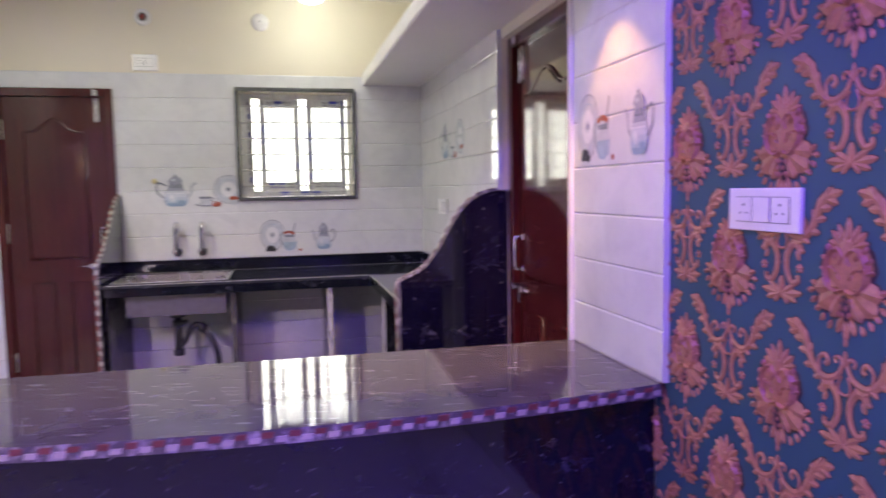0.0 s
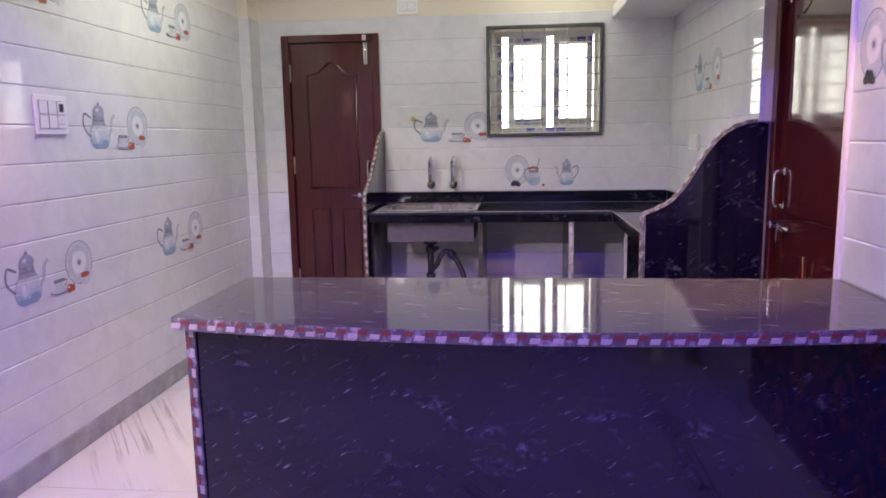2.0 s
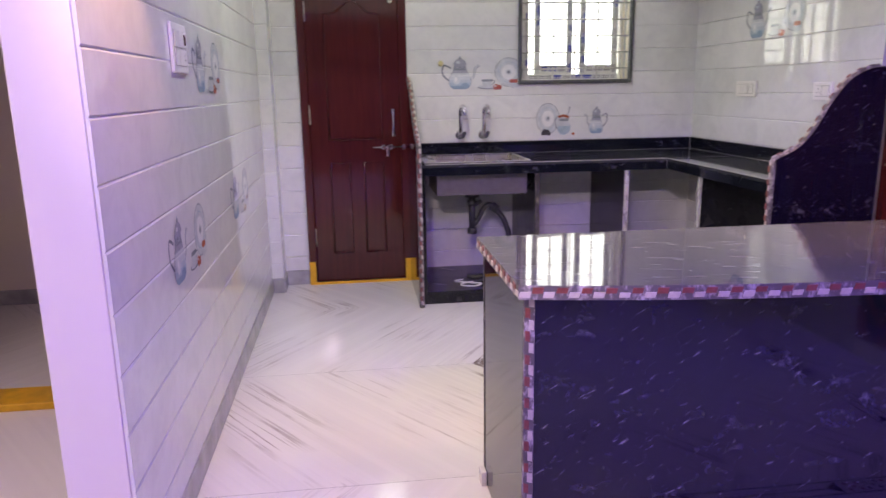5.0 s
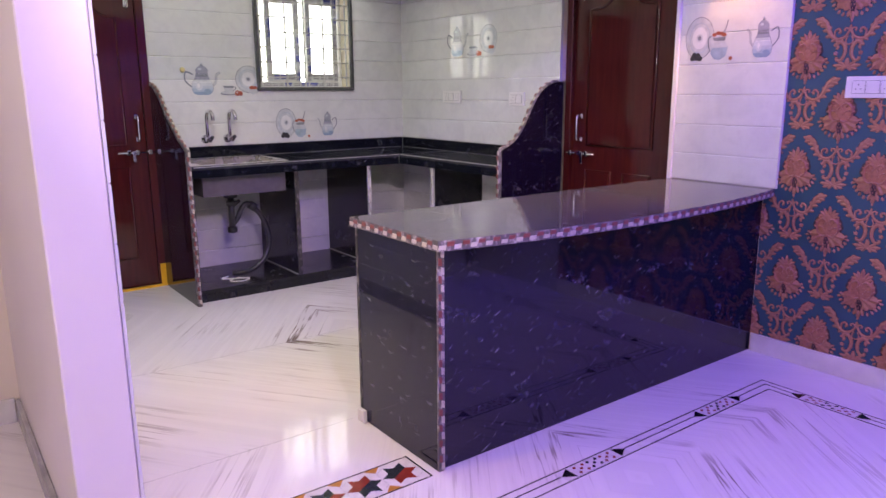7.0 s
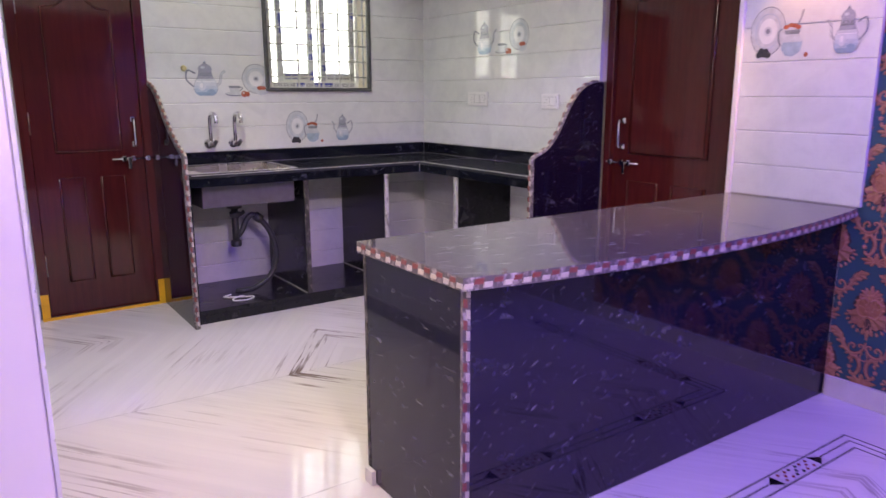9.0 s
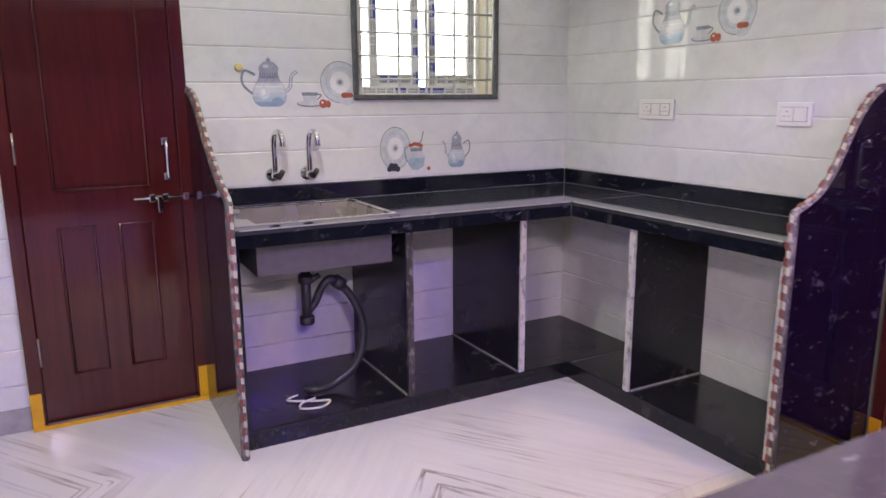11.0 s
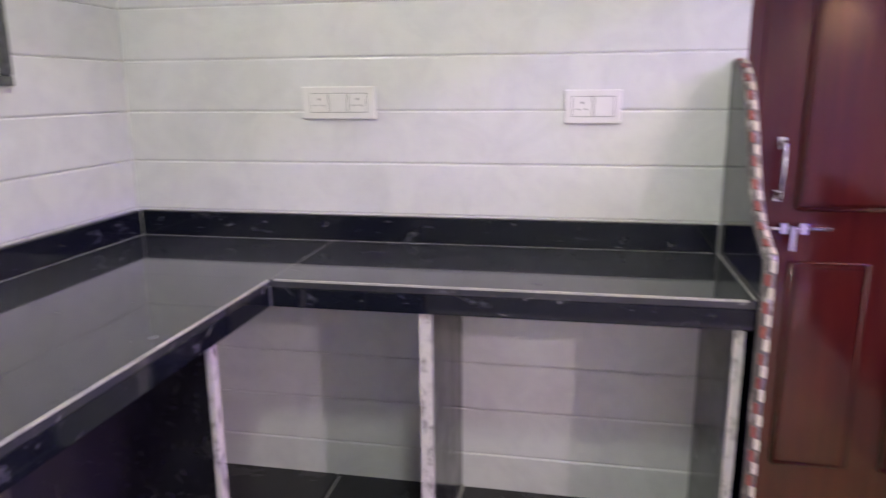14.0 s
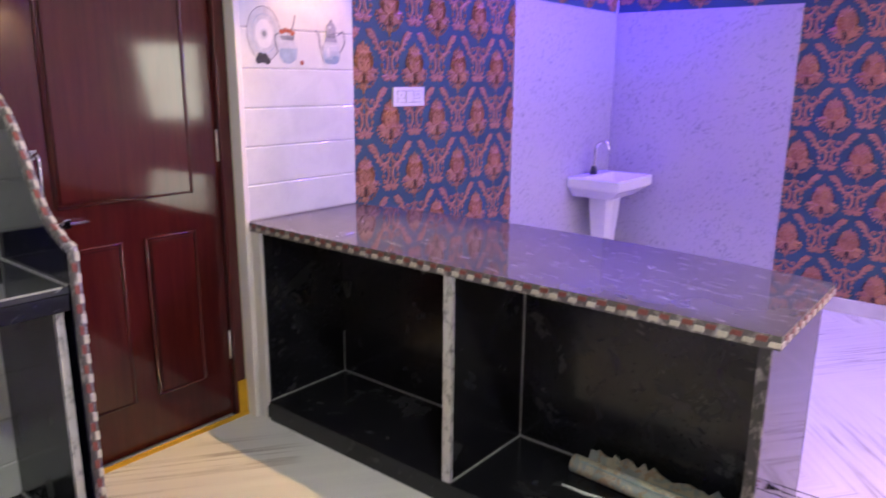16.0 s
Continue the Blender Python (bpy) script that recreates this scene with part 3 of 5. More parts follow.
def film(owner, x0, x1, z0, z1, y, seed):
    """A strip of printed protective film: short runs of blue blocks, grey lettering bars and blank white."""
    rng = random.Random(seed)
    s = bmesh.new()
    box(s, x0, x1, y - 0.0012, y - 0.0004, z0, z1, mat=0)
    tall = z1 - z0 > x1 - x0
    a0, a1, c0, c1 = (z0, z1, x0, x1) if tall else (x0, x1, z0, z1)
    w = c1 - c0

    def dab(p, q, u, v, k):
        d = (u, v, y - 0.0022, y - 0.0014, p, q) if tall else (p, q, y - 0.0022, y - 0.0014, u, v)
        box(s, *d, mat=k)

    a = a0 + 0.008
    while a < a1 - 0.04:
        run = rng.uniform(0.03, 0.075)
        k = rng.choice((1, 1, 2, 2, 2, 0))
        end = min(a + run, a1 - 0.006)
        if k == 1:
            dab(a, end, c0 + w * 0.50, c0 + w * 0.90, 1)
            p = a
            while p < end - 0.006:
                q = p + rng.uniform(0.004, 0.012)
                dab(p, min(q, end), c0 + w * 0.12, c0 + w * rng.uniform(0.34, 0.44), rng.choice((1, 1, 2)))
                p = q + 0.003
        elif k == 2:
            p = a
            while p < end - 0.004:
                q = p + rng.uniform(0.003, 0.008)
                dab(p, min(q, end), c0 + w * 0.14, c0 + w * 0.40, 2)
                dab(p, min(q, end), c0 + w * 0.54, c0 + w * rng.uniform(0.70, 0.86), 2)
                p = q + 0.003
        a = end + rng.uniform(0.006, 0.016)
    return part("protective_film", s, FILM, owner, "blue and grey printed protective film")


for owner, x0, x1, y, sd in ((sash_a, 0.295, 0.585, 5.945, 5), (sash_b, 0.635, 0.925, 5.928, 9)):
    film(owner, x0 + 0.003, x0 + 0.042, 1.49, 2.155, y, sd)
    film(owner, x1 - 0.042, x1 - 0.003, 1.49, 2.155, y, sd + 1)
    film(owner, x0 + 0.048, x1 - 0.048, 1.500, 1.545, y, sd + 2)
    film(owner, x0 + 0.048, x1 - 0.048, 2.100, 2.150, y, sd + 3)
film(win, 0.206, 0.242, 1.49, 2.155, 5.930, 21)
film(win, 0.245, 0.93, 1.447, 1.481, 5.930, 24)
words = bpy.data.curves.new("film_lettering", 'FONT')
words.body, words.size, words.extrude = "uPVC", 0.026, 0.0003
words.align_x, words.align_y = 'CENTER', 'CENTER'
words.materials.append(M["tape_white"])
letters = new("film_lettering", words)
letters.parent = sash_a
letters.matrix_basis = pose(0.43, 5.9420, 1.5225, 90, 0, 0)
for z in (1.52, 1.634, 1.748, 1.862, 1.976, 2.09):
    part("grill_bar", T([(0.158, 5.80, z), (0.962, 5.80, z)], 0.0055, 6), M["rod"], win)
for x in (0.185, 0.40, 0.56, 0.73, 0.935):
    part("grill_bar", B(x - 0.006, x + 0.006, 5.8065, 5.8125, 1.442, 2.193), M["rod"], win)
tagged(part("backdrop", B(-2.6, 3.6, 7.6, 7.65, -0.1, 4.5), M["bright_day"]), "bright hazy daylight outside the window", "backdrop", kind="structure")


# ---------- the fitted counter of the kitchen ----------
def mosaic_row(owner, path, outward, height, step=0.031, seed=0):
    """Two rows of red and white chips along a line, standing 2 mm proud."""
    rng = random.Random(seed)
    pts = [Vector(p) for p in path]
    lens = [0.0]
    for a, b in zip(pts, pts[1:]):
        lens.append(lens[-1] + (b - a).length)

    def at(s):
        for i in range(len(pts) - 1):
            if s <= lens[i + 1] or i == len(pts) - 2:
                d = pts[i + 1] - pts[i]
                return pts[i] + d * ((s - lens[i]) / max(d.length, 1e-6)), d.normalized()

    n = int(lens[-1] / step)
    out = Vector(outward).normalized()
    for k in range(n):
        p, d = at((k + 0.5) * lens[-1] / n)
        o = out if abs(out.dot(d)) < 0.99 else d.orthogonal()
        o = (o - d * o.dot(d)).normalized()
        up = o.cross(d)
        ob = new("mosaic_chip", CHIPS[k % 2])
        ob.parent = owner
        q = p + up * ((k % 2 - 0.5) * height * 0.30) + d * rng.uniform(-0.002, 0.002) + o * 0.0008
        r = Matrix((d, up, o)).transposed().to_4x4()
        ob.matrix_basis = Matrix.Translation(q) @ r @ Matrix.Diagonal((step / 0.043 * rng.uniform(1.0, 1.10), height / 0.038 * rng.uniform(0.95, 1.15), 1, 1))


def chip_mesh(mat):
    bm = bmesh.new()
    lo = [bm.verts.new(p) for p in ((-0.021, -0.0075, -0.002), (0.016, -0.0075, -0.002), (0.021, 0.0075, -0.002), (-0.016, 0.0075, -0.002))]
    hi = [bm.verts.new((v.co.x * 0.95, v.co.y * 0.9, 0.0014)) for v in lo]
    bm.faces.new(hi)
    for i in range(4):
        bm.faces.new((lo[i], lo[(i + 1) % 4], hi[(i + 1) % 4], hi[i]))
    return mesh_of(bm, "mosaic_chip", mat)


CHIPS = [chip_mesh(M["white_chip"]), chip_mesh(M["red_chip"])]

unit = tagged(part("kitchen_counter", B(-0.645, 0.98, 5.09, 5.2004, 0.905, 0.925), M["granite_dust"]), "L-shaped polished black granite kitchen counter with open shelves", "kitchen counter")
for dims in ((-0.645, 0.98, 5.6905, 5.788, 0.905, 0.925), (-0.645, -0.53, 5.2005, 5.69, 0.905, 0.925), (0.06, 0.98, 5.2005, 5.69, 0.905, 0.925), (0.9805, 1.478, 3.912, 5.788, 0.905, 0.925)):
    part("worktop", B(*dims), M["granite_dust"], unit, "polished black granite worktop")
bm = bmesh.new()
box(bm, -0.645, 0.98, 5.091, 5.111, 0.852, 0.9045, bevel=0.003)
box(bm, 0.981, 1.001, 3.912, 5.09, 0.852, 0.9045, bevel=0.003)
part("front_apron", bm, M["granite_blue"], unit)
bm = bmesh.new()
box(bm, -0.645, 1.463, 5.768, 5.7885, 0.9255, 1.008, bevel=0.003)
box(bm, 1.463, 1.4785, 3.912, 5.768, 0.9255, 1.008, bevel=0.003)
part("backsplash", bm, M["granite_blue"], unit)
bm = bmesh.new()
box(bm, -0.64, 1.46, 5.765, 5.768, 0.9252, 0.9262)
box(bm, 1.4605, 1.463, 3.93, 5.765, 0.9252, 0.9262)
box(bm, 1.0, 1.459, 5.0885, 5.0895, 0.9252, 0.9257)
box(bm, 0.985, 1.463, 3.9125, 3.9175, 0.9252, 0.9285)
box(bm, 1.4595, 1.4635, 3.9125, 3.9165, 0.9286, 1.008)
box(bm, -0.64, 1.46, 5.782, 5.7885, 1.008, 1.0105)
box(bm, 1.472, 1.4785, 3.93, 5.78, 1.008, 1.0105)
part("cement_joint", bm, M["joint"], unit, "thin pale cement joints")
# the slab's rough front lip, dusted with cement
bm = bmesh.new()
box(bm, -0.62, 0.975, 5.0885, 5.0935, 0.9215, 0.9262)
box(bm, 0.9785, 0.9835, 3.93, 5.08, 0.9215, 0.9262)
part("worn_lip", bm, M["sealant"], unit, "chipped pale lip of the slab")
bm = bmesh.new()
box(bm, -0.645, 1.478, 5.115, 5.788, 0.055, 0.085, bevel=0.003)
box(bm, 1.005, 1.478, 3.912, 5.1145, 0.055, 0.085, bevel=0.003)
part("bottom_shelf", bm, M["dusty"], unit, "dusty black stone bottom shelf")
bm = bmesh.new()
box(bm, -0.645, 1.02, 5.118, 5.14, 0.0, 0.0545)
box(bm, 1.01, 1.03, 3.92, 5.117, 0.0, 0.0545)
part("plinth", bm, M["dusty"], unit)
for x in (0.099, 0.704):
    d = part("divider", B(x, x + 0.028, 5.125, 5.787, 0.0855, 0.9045), M["dusty"], unit, "black stone divider")
    part("raw_edge", B(x - 0.001, x + 0.029, 5.112, 5.1248, 0.0855, 0.8515), M["dark_raw" if x < 0.5 else "raw_edge"], d, "cement-smeared front edge")
d = part("divider", B(1.016, 1.477, 4.672, 4.700, 0.0855, 0.9045), M["dusty"], unit, "black stone divider")
part("raw_edge", B(1.002, 1.0155, 4.670, 4.702, 0.0855, 0.8515), M["raw_edge"], d, "cement-smeared front edge")
d = part("divider", B(1.020, 1.477, 3.925, 3.945, 0.0855, 0.9045), M["dusty"], unit, "black stone end panel")
part("raw_edge", B(1.004, 1.0195, 3.925, 3.948, 0.0855, 0.8515), M["raw_edge"], d, "cement-smeared front edge")
part("divider", B(-0.645, -0.618, 5.125, 5.787, 0.0855, 0.9045), M["dusty"], unit, "black stone end panel")
for x in (0.099, 0.704):
    part("shelf_joint", B(x - 0.006, x, 5.13, 5.787, 0.0852, 0.092), M["joint"], unit)
    part("shelf_joint", B(x + 0.028, x + 0.034, 5.13, 5.787, 0.0852, 0.092), M["joint"], unit)
part("shelf_joint", B(1.02, 1.477, 4.700, 4.707, 0.0852, 0.092), M["joint"], unit)
part("shelf_joint", B(1.02, 1.477, 4.665, 4.672, 0.0852, 0.092), M["joint"], unit)
part("shelf_joint", B(1.02, 1.477, 3.945, 3.952, 0.0852, 0.092), M["joint"], unit)
part("shelf_joint", B(1.03, 1.46, 5.10, 5.104, 0.0852, 0.0865), M["joint"], unit)

# the two curved end partitions
up_left = [(v.x, v.y) for v in curve([(0.0, 1.03, 0), (0.03, 1.055, 0), (0.16, 1.115, 0), (0.36, 1.25, 0), (0.52, 1.385, 0), (0.62, 1.44, 0), (0.735, 1.465, 0)], 5)]
outline = [(0.0, 0.0)] + [(0.735, 0.0)] + [(0.735, 1.465)] + up_left[::-1][1:]
left_end = part("end_partition", prism(bmesh.new(), outline, (-0.675, 5.053, 0), (0, 1, 0), (0, 0, 1), (1, 0, 0), 0.0295), M["granite"])
tagged(left_end, "S-curved black granite end panel with mosaic edge by the sink", "partition")
part("edge_strip", T([(-0.6603, 5.055, 0.0), (-0.6603, 5.055, 1.03)] + [(-0.6603, 5.053 + a, b) for a, b in up_left[1:]], 0.0165, 6), M["matrix"], left_end, "speckled terrazzo edging")
mosaic_row(left_end, [(-0.6603, 5.0385, 0.02), (-0.6603, 5.0385, 1.03)], (0, -1, 0), 0.032, step=0.030, seed=1)
mosaic_row(left_end, [(-0.6603, 5.053 + a - 0.009, b + 0.013) for a, b in up_left], (0, -1, 0.6), 0.032, step=0.030, seed=2)

up_right = [(v.x, v.y) for v in curve([(0.0, 1.025, 0), (0.06, 1.05, 0), (0.13, 1.09, 0), (0.20, 1.17, 0), (0.27, 1.29, 0), (0.34, 1.385, 0), (0.42, 1.44, 0), (0.50, 1.46, 0), (0.557, 1.455, 0)], 5)]
outline = [(0.0, 0.0)] + [(0.557, 0.0)] + [(0.557, 1.455)] + up_right[::-1][1:]
right_end = part("end_partition", prism(bmesh.new(), outline, (0.972, 3.880, 0), (1, 0, 0), (0, 0, 1), (0, 1, 0), 0.0295), M["granite"])
tagged(right_end, "S-curved black granite end panel beside the maroon door", "partition")
part("edge_strip", T([(0.974, 3.8947, 0.0), (0.974, 3.8947, 1.025)] + [(0.972 + a, 3.8947, b) for a, b in up_right[1:]], 0.0165, 6), M["matrix"], right_end, "speckled terrazzo edging")
mosaic_row(right_end, [(0.9575, 3.8947, 0.02), (0.9575, 3.8947, 1.025)], (-1, 0, 0), 0.032, step=0.030, seed=3)
mosaic_row(right_end, [(0.972 + a - 0.009, 3.8947, b + 0.013) for a, b in up_right], (-0.8, 0, 1), 0.032, step=0.030, seed=4)

# sink, waste pipe and taps
sink = part("sink", B(-0.53, 0.06, 5.20, 5.69, 0.715, 0.718), M["sink_steel"])
tagged(sink, "square brushed steel sink set in the granite counter", "sink")
for x0, x1, y0, y1 in ((-0.53, -0.5245, 5.20, 5.69), (0.0545, 0.06, 5.20, 5.69), (-0.5245, 0.0545, 5.20, 5.2055), (-0.5245, 0.0545, 5.6845, 5.69)):
    part("basin_wall", B(x0, x1, y0, y1, 0.7185, 0.922), M["sink_steel"], sink)
bm = bmesh.new()
for x0, x1, y0, y1 in ((-0.612, 0.076, 5.178, 5.2005), (-0.612, 0.076, 5.6895, 5.698), (-0.612, -0.5295, 5.2005, 5.6895), (0.0595, 0.076, 5.2005, 5.6895)):
    box(bm, x0, x1, y0, y1, 0.9255, 0.9285, bevel=0.001)
part("rim", bm, M["sink_steel"], sink, "brushed steel rim")
part("sealant", B(0.0765, 0.086, 5.178, 5.698, 0.9252, 0.9282), M["sealant"], sink, "pale line of sealant")
part("sealant", B(-0.612, 0.086, 5.1725, 5.1775, 0.9252, 0.9275), M["sealant"], sink, "pale line of sealant")
for dims in ((-0.535, -0.531, 5.197, 5.693, 0.709, 0.904), (0.0605, 0.0645, 5.197, 5.693, 0.709, 0.904), (-0.531, 0.0605, 5.194, 5.1985, 0.709, 0.904), (-0.531, 0.0605, 5.6905, 5.694, 0.709, 0.904), (-0.531, 0.0605, 5.199, 5.69, 0.709, 0.7145)):
    part("underside_coating", B(*dims), M["sinkout"], sink, "dark grey coated outside of the bowl")
part("drain", T([(-0.235, 5.45, 0.7185), (-0.235, 5.45, 0.722)], [0.045, 0.038], 16), M["chrome"], sink)

PX, PY = -0.265, 5.43
waste = part("waste_pipe", T([(PX, PY, 0.708), (PX, PY, 0.66)], 0.05, 14), M["pvc_grey"])
tagged(waste, "dark grey plastic sink waste pipe with flexible hose", "waste pipe")
part("tailpiece", T([(PX, PY, 0.66), (PX, PY, 0.43)], 0.023, 12), M["pvc_grey"], waste)
part("cup", T([(PX, PY, 0.445), (PX, PY, 0.44), (PX, PY, 0.405), (PX, PY, 0.40)], [0.024, 0.034, 0.034, 0.026], 12), M["pvc_grey"], waste)
part("trap_arm", T(curve([(PX, PY, 0.46), (PX + 0.04, PY, 0.50), (PX + 0.075, PY, 0.57), (PX + 0.115, PY - 0.005, 0.605), (PX + 0.16, PY - 0.01, 0.58)], 5), 0.019, 10), M["pvc_grey"], waste)
part("coupling", T([(PX + 0.135, PY - 0.008, 0.597), (PX + 0.175, PY - 0.012, 0.567)], 0.031, 12), M["pvc_grey"], waste)
part("coupling", T([(PX, PY, 0.635), (PX, PY, 0.60)], 0.034, 12), M["pvc_grey"], waste)
part("inlet", T([(PX + 0.01, PY - 0.01, 0.60), (PX + 0.06, PY - 0.02, 0.635)], 0.014, 8), M["pvc_grey"], waste)
hose = curve([(PX + 0.165, PY - 0.012, 0.572), (PX + 0.215, PY - 0.03, 0.50), (PX + 0.25, PY - 0.05, 0.39), (PX + 0.245, PY - 0.06, 0.28), (PX + 0.19, PY - 0.07, 0.18), (PX + 0.09, PY - 0.08, 0.122), (PX + 0.0, PY - 0.09, 0.112), (PX - 0.04, PY - 0.06, 0.112)], 14)
part("flexible_hose", T(hose, [0.0185 + 0.0026 * (i % 2) for i in range(len(hose))], 9), M["pvc_grey"], waste, "ribbed grey hose")
loose = part("cable_loop", T(curve([(PX - 0.02, 5.30, 0.091), (PX - 0.09, 5.27, 0.091), (PX - 0.11, 5.22, 0.091), (PX - 0.03, 5.19, 0.091), (PX + 0.03, 5.24, 0.091), (PX - 0.03, 5.26, 0.094), (PX - 0.14, 5.33, 0.091), (PX - 0.08, 5.37, 0.091)], 6), 0.0055, 6), M["pvc_white"])
tagged(loose, "pale coiled scrap of pipe on the bottom shelf", "pipe scrap")


def tap(x):
    t = part("tap", T([(x, YB, 1.062), (x, YB - 0.012, 1.062)], [0.034, 0.030], 16), M["chrome"])
    tagged(t, "chrome wall tap with a tall swan neck", "tap", "taps over the sink")
    part("body", T([(x, YB - 0.012, 1.062), (x, YB - 0.07, 1.062), (x, YB - 0.085, 1.062)], [0.018, 0.020, 0.014], 12), M["chrome"], t)
    part("lever", T([(x + 0.012, YB - 0.06, 1.05), (x + 0.03, YB - 0.085, 1.085)], [0.016, 0.012], 10), M["pvc_grey"], t, "dark knob")
    part("spout", T(curve([(x, YB - 0.055, 1.07), (x, YB - 0.056, 1.14), (x, YB - 0.058, 1.228), (x + 0.006, YB - 0.075, 1.263), (x + 0.014, YB - 0.105, 1.266), (x + 0.020, YB - 0.13, 1.238), (x + 0.021, YB - 0.133, 1.203)], 5), 0.0145, 10), M["chrome"], t)
    return t


tap(-0.295)
tap(-0.125)


# ---------- switch plates and wall fittings ----------
def plate(m, width, height, modules, label, rows=1):
    p = part("switch_plate", turned(B(0, width, -0.012, 0.0, 0, height, bevel=0.003, seg=2), m), M["switch"])
    tagged(p, label, "switch plate")
    n = len(modules) // rows
    cell = min((width - 0.03) / n, 0.062)
    x0 = (width - cell * n) / 2
    rh = min((height - 0.02) / rows, 0.062)
    z0 = (height - rh * rows) / 2
    for i, kind in enumerate(modules):
        c, r = i % n, i // n
        a, b, lo, hi = x0 + c * cell + 0.003, x0 + (c + 1) * cell - 0.003, z0 + (rows - 1 - r) * rh + 0.003, z0 + (rows - r) * rh - 0.003
        bm = bmesh.new()
        box(bm, a - 0.0015, b + 0.0015, -0.0128, -0.0121, lo - 0.0015, hi + 0.0015)
        part("shadow_gap", turned(bm, m), M["slot"], p)
        if kind == "socket":
            s = part("socket", turned(B(a, b, -0.0145, -0.0129, lo, hi, bevel=0.0006), m), M["switch"], p)
            mx, mz = (a + b) / 2, (lo + hi) / 2
            bm = bmesh.new()
            for dx, dz, r_ in ((0, 0.011, 0.0035), (-0.011, -0.008, 0.003), (0.011, -0.008, 0.003)):
                tube(bm, [(mx + dx, -0.0146, mz + dz), (mx + dx, -0.0152, mz + dz)], r_, 8)
            part("pin_hole", turned(bm, m), M["slot"], s)
        elif kind == "red":
            part("rocker", turned(B(a, b, -0.0165, -0.0129, lo, hi, bevel=0.001), m), M["switch"], p)
            part("indicator", turned(B(a + 0.012, b - 0.012, -0.0172, -0.0166, lo + 0.010, hi - 0.010), m), M["pr_dark"], p, "dark indicator")
        else:
            part("rocker", turned(B(a, b, -0.0165, -0.0129, lo, hi, bevel=0.001), m), M["switch"], p)
    return p


plate(on_wall(FACE_SOUTH, -0.53, 5.799, 2.325), 0.165, 0.11, ("socket", "switch"), "white switch and socket plate on cream wall")
plate(on_wall(FACE_WEST, XR - 0.001, 5.172, 1.311), 0.234, 0.098, ("socket", "switch", "socket"), "white triple socket plate above the counter")
plate(on_wall(FACE_WEST, XR - 0.001, 4.365, 1.298), 0.16, 0.096, ("socket", "switch"), "white double socket plate above the counter")
plate(on_wall(FACE_WEST, 1.499, 2.026, 1.363), 0.242, 0.098, ("socket", "switch", "socket"), "white socket plate on the patterned wallpaper")
plate(on_wall(FACE_EAST, XL + 0.001, 3.231, 1.458), 0.21, 0.168, ("switch", "switch", "red", "switch", "switch", "socket"), "white six-way switch plate on tiles", rows=2)

cap = part("wire_outlet", T([(-0.449, 5.80, 2.686), (-0.449, 5.792, 2.686), (-0.449, 5.786, 2.686)], [0.058, 0.056, 0.040], 20), M["switch"])
tagged(cap, "white round wall outlet with red wires", "wire outlet")
part("hole", T([(-0.449, 5.7858, 2.686), (-0.449, 5.784, 2.686)], [0.030, 0.026], 14), M["slot"], cap)
bm = bmesh.new()
for k in range(3):
    tube(bm, curve([(-0.455 + 0.008 * k, 5.785, 2.68), (-0.45 + 0.006 * k, 5.765, 2.695), (-0.46 + 0.010 * k, 5.76, 2.675), (-0.449, 5.78, 2.67)], 4), 0.006, 6)
part("wire", bm, M["red_wire"], cap, "coiled dark red wires")
cap = part("junction_box", T([(0.331, 5.80, 2.678), (0.331, 5.79, 2.678), (0.331, 5.778, 2.678), (0.331, 5.768, 2.678), (0.331, 5.765, 2.678)], [0.062, 0.060, 0.046, 0.024, 0.006], 20), M["switch"])
tagged(cap, "white domed round junction box on cream wall", "junction box")
part("screw", T([(0.331, 5.766, 2.678), (0.331, 5.762, 2.678)], 0.006, 8), M["slot"], cap)

bulb = part("bulb", T([(0.67, 5.37, CEIL - 0.05), (0.67, 5.37, CEIL - 0.07), (0.67, 5.37, CEIL - 0.095), (0.67, 5.37, CEIL - 0.12), (0.67, 5.37, CEIL - 0.138), (0.67, 5.37, CEIL - 0.145)], [0.030, 0.055, 0.075, 0.078, 0.060, 0.010], 18), M["bulb"], smooth=True)
tagged(bulb, "lit white bulb hanging from a ceiling holder", "light bulb")
part("holder", T([(0.67, 5.37, CEIL), (0.67, 5.37, CEIL - 0.02), (0.67, 5.37, CEIL - 0.021), (0.67, 5.37, CEIL - 0.05)], [0.04, 0.04, 0.024, 0.024], 14), M["switch"], bulb)
spot_ring = part("downlight", T([(1.30, 2.60, 2.1995), (1.30, 2.60, 2.192), (1.30, 2.60, 2.190)], [0.055, 0.052, 0.04], 20), M["switch"])
tagged(part("downlight", T([(-1.50, 2.60, 2.1995), (-1.50, 2.60, 2.192), (-1.50, 2.60, 2.190)], [0.055, 0.052, 0.04], 20), M["switch"]), "small round warm downlight in the beam", "downlight", "downlights in the beam")
tagged(spot_ring, "small round warm downlight in the beam", "downlight", "downlights in the beam")

plug = part("wall_plug", T([(-0.425, YB - 0.001, 1.565), (-0.425, YB - 0.012, 1.565), (-0.425, YB - 0.016, 1.565)], [0.020, 0.018, 0.010], 12), M["plug"])
tagged(plug, "pale yellow plastic pipe plug in the tiles", "pipe plug")

# ---------- the peninsula counter ----------
PL, PR, PB = -0.664, 1.479, 2.955


def front(s):
    return 2.340 + (2.318 - 2.340) * s - BULGE * (1 - (2 * s - 1) ** 2)


